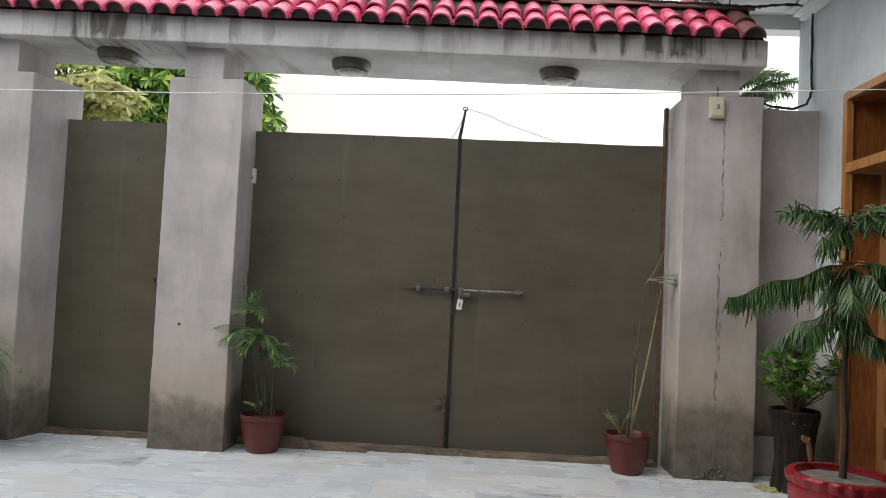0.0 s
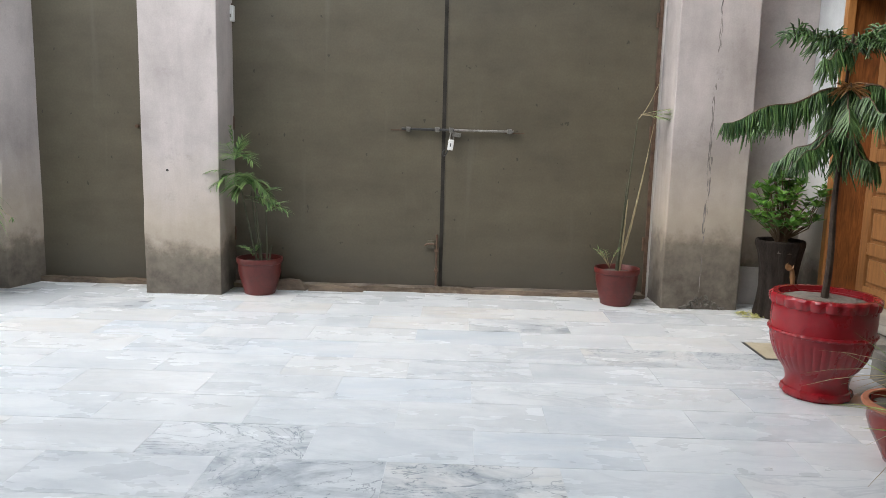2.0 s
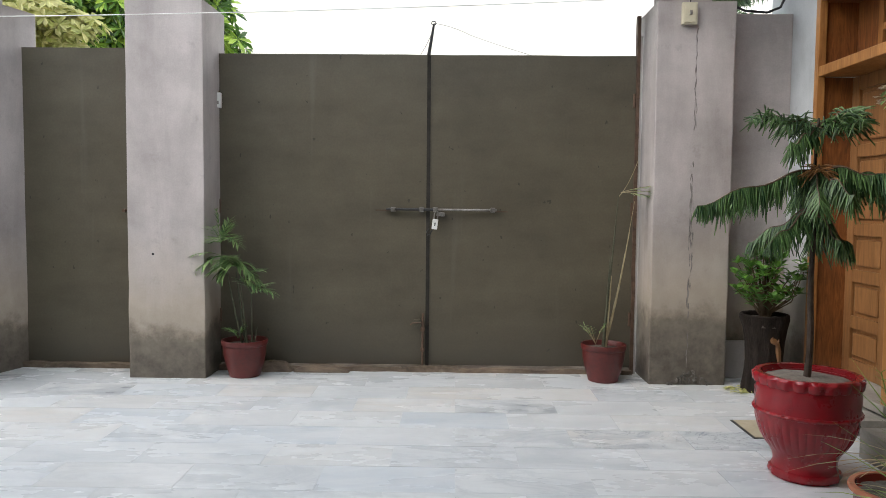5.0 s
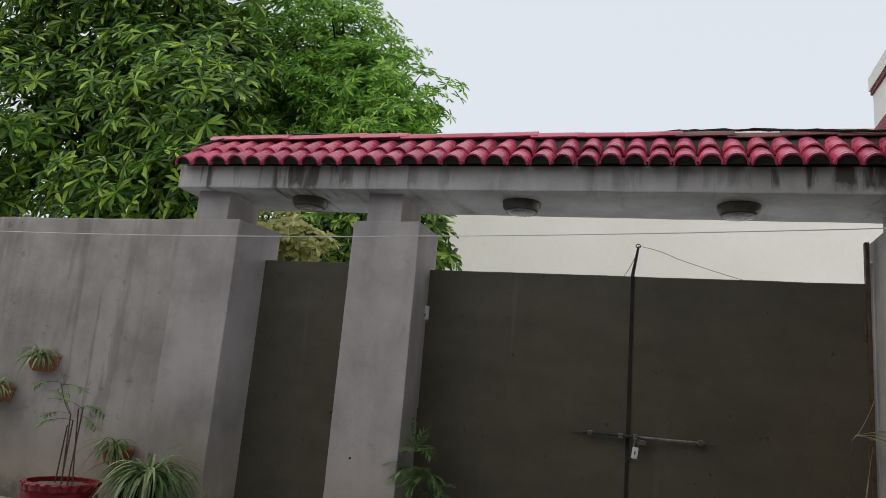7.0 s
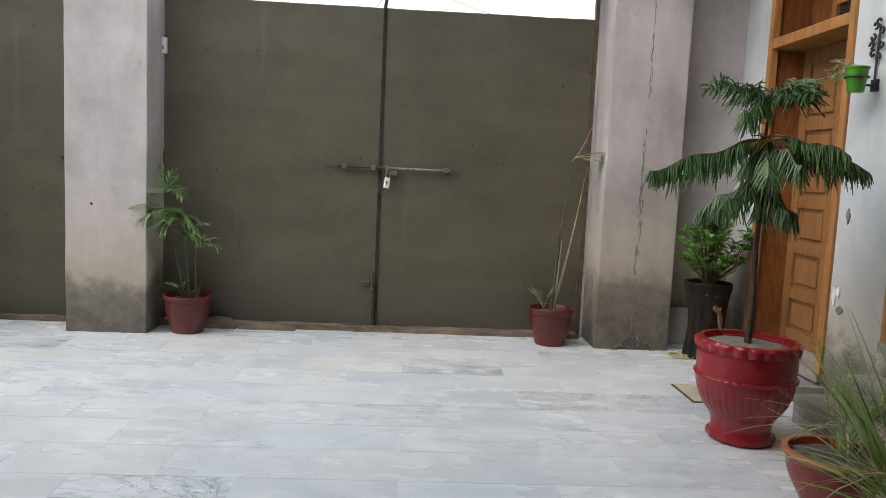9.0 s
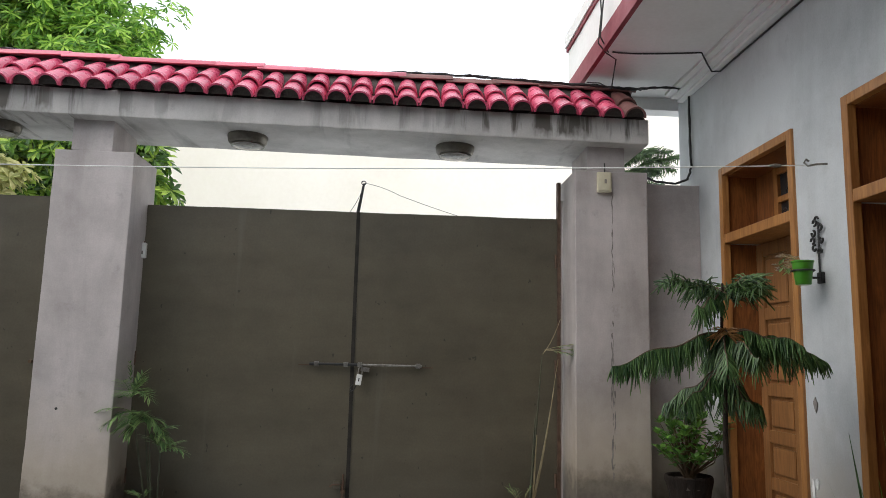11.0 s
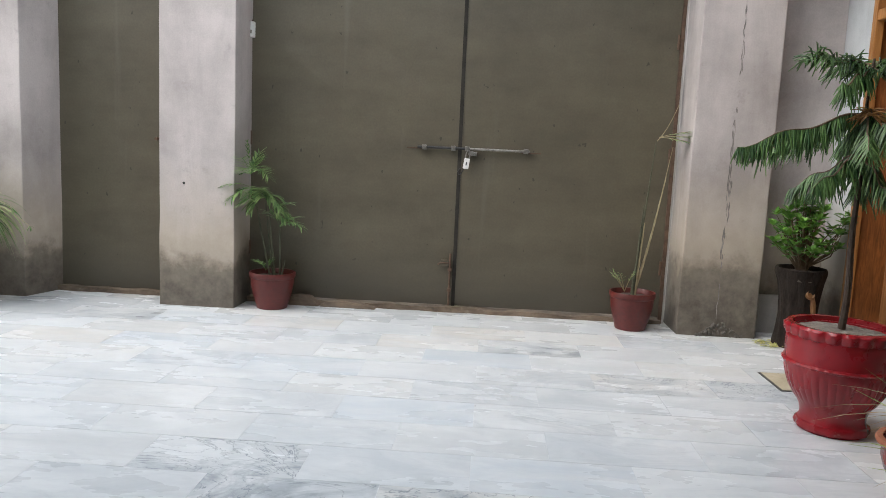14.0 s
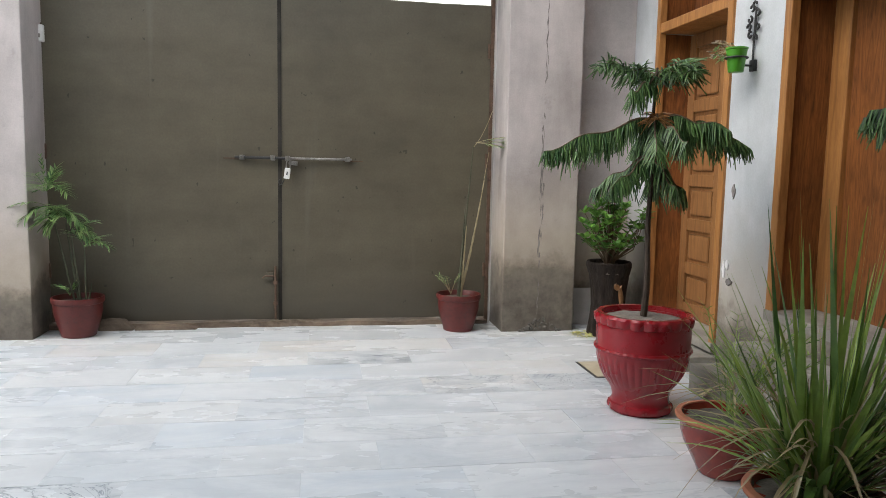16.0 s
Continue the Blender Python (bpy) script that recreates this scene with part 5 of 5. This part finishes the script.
cable("roof_cables", "tangle of black cables lying along the tiled ridge", strands([(-0.1, 0.02, 3.345), (0.3, -0.03, 3.375), (0.8, -0.06, 3.36), (1.3, -0.10, 3.325), (1.75, -0.13, 3.305), (2.05, -0.13, 3.29), (2.28, -0.04, 3.35), (2.50, 0.05, 3.39)], 7, 0.009, 4), 0.005)
cable("roof_cables", "black cables lying looped over one end of the tiled ridge", strands([(-3.66, -0.16, 3.27), (-3.45, -0.10, 3.36), (-3.1, -0.05, 3.40), (-2.6, -0.03, 3.41), (-2.1, 0.0, 3.38)], 3, 0.010, 5), 0.006)
cable("wall_cable", "black cable hanging down the house corner", strands([(2.45, 0.04, 3.375), (2.515, 0.045, 3.385), (2.538, 0.05, 3.33), (2.540, 0.05, 3.0), (2.543, 0.045, 2.75), (2.52, 0.06, 2.66), (2.43, 0.08, 2.625), (2.28, 0.10, 2.64), (2.13, 0.10, 2.70)], 2, 0.004, 6), 0.008)
cable("soffit_cable", "thin dark cable along the roof underside and cornice", [bend((1.75, -0.55, 3.392), (1.98, -0.55, 3.392), 0.004, 5) + bend((1.98, -0.55, 3.392), (2.36, -0.62, 3.39), 0.002, 6)[1:] + [(2.44, -0.52, 3.36), (2.50, -0.46, 3.325), (2.545, -0.50, 3.312)] + bend((2.545, -0.7, 3.315), (2.545, -4.5, 3.315), 0.006, 14)], 0.006)
cable("parapet_cable", "loose cable hanging down the parapet", [[(1.62, -0.75, 4.15), (1.63, -0.75, 4.0), (1.61, -0.73, 3.8), (1.63, -0.70, 3.6), (1.63, -0.62, 3.42), (1.70, -0.55, 3.385), (1.79, -0.5, 3.36), (1.80, -0.35, 3.2), (1.74, -0.25, 3.28), (1.66, -0.2, 3.3)], [(1.635, -0.75, 4.1), (1.62, -0.77, 3.9), (1.635, -0.74, 3.7), (1.632, -0.66, 3.45), (1.72, -0.55, 3.388)]], 0.005)

# floor drain, leaf litter and rubble at the column foot
drain = thing("floor_drain", "square beige drain cover set in the marble", "drain cover")
part("frame", B(1.79, 2.11, -1.49, -1.15, -0.01, 0.003), BLACK, drain)
part("plate", B(1.802, 2.098, -1.478, -1.162, 0.0032, 0.006), KERB, drain, "worn beige plate")
litter = tagged(thing("leaf_litter", "fallen yellow leaves by the stump pot", "leaves", kind="stuff"), kind="stuff")
lb, lr = bmesh.new(), random.Random(6)
for _ in range(46):
    a = lr.uniform(0, 6.283)
    oval(lb, (lr.uniform(2.03, 2.16), lr.uniform(-0.54, -0.38), lr.uniform(0.004, 0.014)), (math.cos(a), math.sin(a), 0.1), (0, 0, 1), lr.uniform(0.03, 0.055), 0.018)
part("leaves", lb, LEAF_PALE, litter)
rubble = thing("mortar_heap", "crumbled mortar heap at the foot of the column", "rubble")
hb, hr = bmesh.new(), random.Random(12)
for _ in range(70):
    across, size = hr.uniform(-1, 1), hr.uniform(0.006, 0.017)
    high = hr.uniform(0, 1) * (1 - abs(across)) ** 1.3 * 0.115
    m = pose(1.825 + 0.16 * across, COLUMN_Y + 0.002 - hr.uniform(0, 0.018) * (1 - high / 0.13), high + size * 0.4, hr.uniform(0, 360), hr.uniform(0, 360), 0) @ Matrix.Diagonal((size, size * 0.8, size * 0.55, 1))
    bmesh.ops.create_icosphere(hb, subdivisions=1, radius=1, matrix=m)
for v in hb.verts:
    v.co += 0.006 * noise.noise_vector(v.co * 60)
    v.co.z = max(v.co.z, -0.002)
part("heap", hb, RUBBLE, rubble)

stone = thing("broken_stone", "broken flat stone lying against the gate sill", "stone")


def slab_of(outline, y0, y1, seed):
    """A split flat stone: an uneven outline in the gate's plane, with depth and chipped faces."""
    bm = bmesh.new()
    front = [bm.verts.new((x, y0, z)) for x, z in outline]
    back = [bm.verts.new((x + 0.006, y1, z * 0.93)) for x, z in outline]
    n = len(outline)
    bm.faces.new(front)
    bm.faces.new(back[::-1])
    for i in range(n):
        bm.faces.new((front[i], back[i], back[(i + 1) % n], front[(i + 1) % n]))
    bmesh.ops.bevel(bm, geom=bm.edges[:], offset=0.004, segments=1, affect="EDGES")
    for v in bm.verts:
        v.co += 0.004 * noise.noise_vector(v.co * 23 + Vector((seed, 0, 0)))
    return bm


part("stone", slab_of(((-1.20, -0.002), (-0.975, -0.002), (-0.985, 0.022), (-1.035, 0.078), (-1.12, 0.086), (-1.19, 0.074)), -0.075, -0.02, 1), SILL, stone)
slate = thing("broken_stone", "low brown split stone along the gate sill", "stone")
part("stone", slab_of(((-0.965, -0.002), (-0.56, -0.002), (-0.57, 0.016), (-0.66, 0.034), (-0.78, 0.048), (-0.90, 0.044), (-0.955, 0.020)), -0.078, -0.018, 2), SILL, slate)


# ---- trees behind the wall ----
def rosettes(name, blobs, count, leaf_len, leaf_w, material, parent, seed, leaves=9):
    """Whorls of narrow leaves over the shells of several rounded clumps, joined into one mesh."""
    rnd = np.random.RandomState(seed)
    tpl = np.array([(0, 0, 0), (0.34, 0.30, 0.05), (0.74, 0.50, 0.03), (1, 0, -0.10), (0.74, -0.50, 0.03), (0.34, -0.30, 0.05)])
    verts, faces = [], []
    weights = np.array([b[3] * b[4] + b[4] * b[5] + b[3] * b[5] for b in blobs])
    weights = weights / weights.sum()
    tufts = []
    for k, b in enumerate(blobs):
        for _ in range(max(8, int(count * weights[k] / 11))):
            d = rnd.normal(size=3)
            d /= np.linalg.norm(d)
            if d[1] > 0.35:
                d[1] *= -1
            swell = 1 + 0.25 * noise.noise(Vector((d[0] * 2.3 + k * 7, d[1] * 2.3, d[2] * 2.3)))
            tufts.append((k, d, np.array(b[:3]) + d * np.array(b[3:]) * swell * rnd.uniform(0.72, 1.0)))
    for _ in range(count):
        if rnd.rand() < 0.66:
            k, d, at = tufts[rnd.randint(len(tufts))]
            spread = rnd.normal(size=3).clip(-1.6, 1.6)
            spread[2] = abs(spread[2]) * 0.8
            c = at + spread * leaf_len * 0.85
            n = d * 0.6 + np.array((0, -0.50, 0.45)) + spread * 0.25
        else:
            k = rnd.choice(len(blobs), p=weights)
            d = rnd.normal(size=3)
            d /= np.linalg.norm(d)
            c = np.array(blobs[k][:3]) + d * np.array(blobs[k][3:]) * rnd.uniform(0.35, 0.85)
            n = d * 0.5 + np.array((0, -0.2, 0.4)) + rnd.normal(size=3) * 0.4
        n /= np.linalg.norm(n)
        u = np.cross(n, (0.3, 0.2, 0.9))
        u /= np.linalg.norm(u)
        w = np.cross(n, u)
        a0, size = rnd.rand() * 6.28, rnd.uniform(0.75, 1.2)
        for j in range(leaves):
            a = a0 + 6.283 * j / leaves + rnd.uniform(-0.25, 0.25)
            out = math.cos(a) * u + math.sin(a) * w
            lift = rnd.uniform(-0.30, 0.30)
            along = out * math.cos(lift) + n * math.sin(lift)
            side = np.cross(along, n)
            side /= np.linalg.norm(side) + 1e-6
            up = np.cross(side, along)
            L = leaf_len * size * rnd.uniform(0.8, 1.15)
            base = len(verts)
            pts = c + np.outer(tpl[:, 0] * L, along) + np.outer(tpl[:, 1] * leaf_w * size, side) + np.outer(tpl[:, 2] * L, up)
            verts.extend(pts.tolist())
            faces.extend([(base, base + 1, base + 2, base + 3), (base, base + 3, base + 4, base + 5)])
    me = bpy.data.meshes.new(name)
    me.from_pydata(verts, [], faces)
    me.materials.append(material)
    ob = new(name, me)
    ob.parent = parent
    return ob


def tree(label, foot, blobs, count, leaf_len, leaf_w, material, seed, girth=0.16):
    t = thing("tree", label, "tree")
    blobs = [(x + 0.02, y, z - 0.043 * (z - 1.2), rx, ry, rz) for x, y, z, rx, ry, rz in blobs]
    rnd = random.Random(seed)
    trunk = bmesh.new()
    top = Vector((foot[0] + 0.2, foot[1], blobs[0][2]))
    tube(trunk, bend((*foot, -0.05), top, 0.1, 10), [girth * (1 - 0.07 * i) for i in range(11)], 10)
    part("trunk", trunk, BARK, t, "dark trunk", True)
    limbs = bmesh.new()
    for b in blobs:
        for _ in range(7):
            d = Vector((rnd.uniform(-1, 1), rnd.uniform(-1, 0.6), rnd.uniform(-0.8, 1))).normalized()
            end = Vector(b[:3]) + Vector((d.x * b[3], d.y * b[4], d.z * b[5])) * 0.85
            start = Vector((foot[0] + 0.1, foot[1], min(max(1.8, end.z - 1.6), top.z)))
            tube(limbs, bend(start, end, -0.15, 8), [0.05 * (1 - 0.11 * i) for i in range(9)], 6)
    part("limbs", limbs, BARK, t)
    rosettes("crown", blobs, count, leaf_len, leaf_w, material, t, seed)
    return t


tree("broad leafy tree with whorled glossy leaves behind the wall", (-6.9, 3.1), [(-6.6, 3.0, 5.0, 2.2, 1.3, 1.9), (-8.6, 2.6, 4.4, 2.0, 1.4, 1.8), (-5.4, 2.2, 4.3, 1.0, 1.0, 1.0), (-6.2, 2.0, 3.3, 1.0, 0.7, 0.7), (-7.4, 2.9, 7.0, 2.4, 1.6, 1.6), (-4.9, 1.7, 3.3, 0.7, 0.6, 0.6)], 4000, 0.22, 0.050, LEAF_TREE, 2)
tree("dense dark green tree with small whorled leaves", (-4.6, 4.6), [(-4.5, 4.2, 5.0, 1.6, 1.3, 1.5), (-3.45, 3.4, 4.2, 0.85, 0.9, 1.1), (-5.0, 4.4, 6.6, 1.5, 1.3, 1.3), (-3.78, 3.9, 5.4, 1.12, 1.0, 0.95), (-5.6, 4.6, 5.8, 1.6, 1.2, 1.8)], 5200, 0.14, 0.032, LEAF_TREE_DEEP, 3, 0.13)
tree("low bright green whorled-leaf tree behind the side gate", (-2.9, 2.5), [(-2.85, 2.1, 3.1, 0.75, 0.5, 0.75), (-3.5, 1.9, 2.8, 0.6, 0.5, 0.6), (-2.26, 2.1, 2.95, 0.22, 0.4, 0.50)], 1080, 0.145, 0.040, LEAF_TREE, 4, 0.06)
tree("small shrub with cream variegated leaves behind the side gate", (-3.8, 1.2), [(-3.75, 1.0, 2.75, 0.42, 0.35, 0.42), (-3.40, 1.0, 2.6, 0.40, 0.3, 0.45)], 560, 0.10, 0.04, LEAF_PALE, 5, 0.04)
norfolk_pine(pose(2.28, 1.05, 0), 3.12, [
    (2.92, ((8, 0.62, 0.16, -0.06), (-14, 0.5, 0.05, -0.02), (30, 0.55, 0.10, -0.02), (180, 0.4, 0.1, 0.1), (100, 0.4, 0.1, 0.1))),
    (3.04, ((0, 0.5, 0.12, -0.02), (20, 0.4, 0.12, -0.06), (-30, 0.3, 0.06, 0.0), (150, 0.3, 0.1, 0.1))),
    (2.78, ((5, 0.5, 0.05, 0.0), (-25, 0.4, 0.05, 0.0), (160, 0.4, 0.1, 0.1))),
], 13, "tall dark pine beyond the wall beside the house")

# ---- roof tiles over the gate ----
tiled_roof = thing("tiled_roof", "small pitched roof of glazed crimson barrel tiles over the gate", "roof", pose(-0.031, 0, -0.004, 0, 0.573, 0))
core = bmesh.new()
for x in (-3.55, 2.03):
    for y, z in ((-0.40, 2.986), (0.20, 2.986), (-0.03, 3.335)):
        core.verts.new((x, y, z))
core.verts.ensure_lookup_table()
cv = list(core.verts)
for f in ((0, 1, 2), (3, 5, 4), (0, 2, 5, 3), (1, 4, 5, 2), (0, 3, 4, 1)):
    core.faces.new([cv[i] for i in f])
part("bedding", lumpy(core, 0.012, 0.15), TILE_SHADE, tiled_roof, "mortar bedding, darkened for the shade under the tiles")


def barrel(r0, r1, length, thick, turn=math.pi):
    """A tapered half-round tile along y, hollow below."""
    bm, n = bmesh.new(), 10
    rows = []
    for y, r in ((0.0, r0), (length, r1)):
        for q in (r, r - thick):
            rows.append([bm.verts.new((-q * math.cos(turn * k / n + (math.pi - turn) / 2), y, q * math.sin(turn * k / n + (math.pi - turn) / 2))) for k in range(n + 1)])
    o0, i0, o1, i1 = rows
    for k in range(n):
        bm.faces.new((o0[k], o0[k + 1], o1[k + 1], o1[k]))
        bm.faces.new((i0[k + 1], i0[k], i1[k], i1[k + 1]))
        bm.faces.new((o0[k + 1], o0[k], i0[k], i0[k + 1]))
        bm.faces.new((o1[k], o1[k + 1], i1[k + 1], i1[k]))
    for k in (0, n):
        bm.faces.new((o0[k], o1[k], i1[k], i0[k]))
    bmesh.ops.recalc_face_normals(bm, faces=bm.faces)
    me = bpy.data.meshes.new("roof_tile")
    bm.to_mesh(me)
    bm.free()
    me.shade_smooth()
    me.set_sharp_from_angle(angle=radians(40))
    return me


def tile_look(me, material):
    me = me.copy()
    me.materials.clear()
    me.materials.append(material)
    return me


cover, ridge_me = barrel(0.077, 0.066, 0.31, 0.012), barrel(0.082, 0.074, 0.40, 0.012, 2.5)
cover_red, cover_old = tile_look(cover, TILE_RED), tile_look(cover, TILE_OLD)
ridge_red, ridge_old = tile_look(ridge_me, TILE_FADED), tile_look(ridge_me, TILE_OLD)
pan_red = tile_look(cover, TILE_RED)
# Added dark half-discs stand for the shade inside the hollow tile mouths.
plug_bm = bmesh.new()
arc = [(0.064 * math.cos(math.pi * k / 10), 0.064 * math.sin(math.pi * k / 10)) for k in range(11)]
face_a = [plug_bm.verts.new((x, 0, z)) for x, z in arc]
face_b = [plug_bm.verts.new((x * 0.96, 0.05, z * 0.96)) for x, z in arc]
plug_bm.faces.new(face_a)
plug_bm.faces.new(face_b[::-1])
for k in range(11):
    plug_bm.faces.new((face_a[k], face_b[k], face_b[(k + 1) % 11], face_a[(k + 1) % 11]))
bmesh.ops.recalc_face_normals(plug_bm, faces=plug_bm.faces)
plug = bpy.data.meshes.new("shade_plug")
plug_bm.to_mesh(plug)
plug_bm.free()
plug.materials.append(TILE_SHADE)
trnd = random.Random(22)
SLOPE = 31.5
COUNT, PITCH = 35, 0.1594


def lay(name, me, m):
    ob = new(name, me)
    ob.parent = tiled_roof
    ob.matrix_basis = m


for i in range(COUNT):
    x = -3.495 + PITCH * i
    for s, lift, old in ((0.0, 0.0, i == COUNT - 1), (0.235, 0.014, i >= COUNT - 1)):
        base = pose(x + trnd.uniform(-0.004, 0.004), -0.505, 2.960 + trnd.uniform(-0.004, 0.004), SLOPE) @ pose(0, s + trnd.uniform(-0.008, 0.008), lift, trnd.uniform(-0.8, 0.8), 0, trnd.uniform(-1.5, 1.5))
        lay("roof_tile", cover_old if old else cover_red, base)
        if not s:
            lay("shade_plug", plug, base @ pose(0, 0.022, 0))
    if i < COUNT - 1:
        base = pose(x + PITCH / 2, -0.405, 3.030, SLOPE) @ pose(0, 0, 0.004, 0, 180, 0)
        lay("pan_tile", pan_red, base @ Matrix.Diagonal((0.5, 1.4, 0.22, 1)))
for i in range(16):
    x = -3.57 + 0.349 * i
    old = i >= 11
    lay("ridge_tile", ridge_old if old else ridge_red, pose(x, -0.035, 3.292 + trnd.uniform(-0.006, 0.008) - (0.012 if old else 0), 0, 0, -90) @ pose(0, 0, 0, trnd.uniform(0.5, 2.5), 0, trnd.uniform(-1.5, 1.5)))

# ---- marble paving ----
floor = tagged(thing("floor", "wet grey-white veined marble slabs in running bond", "floor", kind="structure"), kind="structure")
SLAB_X, SLAB_Y = 0.607, 0.305
slab = bpy.data.meshes.new("slab")
sb = B(-SLAB_X / 2 + 0.0008, SLAB_X / 2 - 0.0008, -SLAB_Y / 2 + 0.0008, SLAB_Y / 2 - 0.0008, -0.02, 0.0)
sb.to_mesh(slab)
sb.free()
slab.materials.append(MARBLE)
slab_veined = slab.copy()
slab_veined.materials.clear()
slab_veined.materials.append(MARBLE_VEINED)
frnd = random.Random(31)
# row and place in the row of the grey veined slabs
DARK_SLABS = {(0, 0), (0, -1), (0, 3), (1, -2), (1, -6), (-1, 1), (5, 1), (5, 2), (2, -4), (5, -6), (-2, 0), (-2, -4)}
far = bmesh.new()
for r in range(-20, 31):
    y = -3.0525 + SLAB_Y * r
    if y > 0.25 or y < -9:
        continue
    for c in range(-22, 6):
        x = (0.208 if r % 2 else -0.100) + SLAB_X * (c + 0.5)
        if x > 2.75 or x < -12:
            continue
        z = frnd.uniform(-0.0003, 0.0003)
        if x > -4.6 and y > -4.1:
            ob = new("slab", slab_veined if (r, c) in DARK_SLABS else slab)
            ob.parent = floor
            ob.matrix_basis = pose(x, y, z, frnd.uniform(-0.04, 0.04), frnd.uniform(-0.04, 0.04), 0)
        else:
            box(far, x - SLAB_X / 2 + 0.0008, x + SLAB_X / 2 - 0.0008, y - SLAB_Y / 2 + 0.0008, y + SLAB_Y / 2 - 0.0008, -0.02, z)
tagged(part("far_slabs", far, MARBLE, floor), kind="stuff")
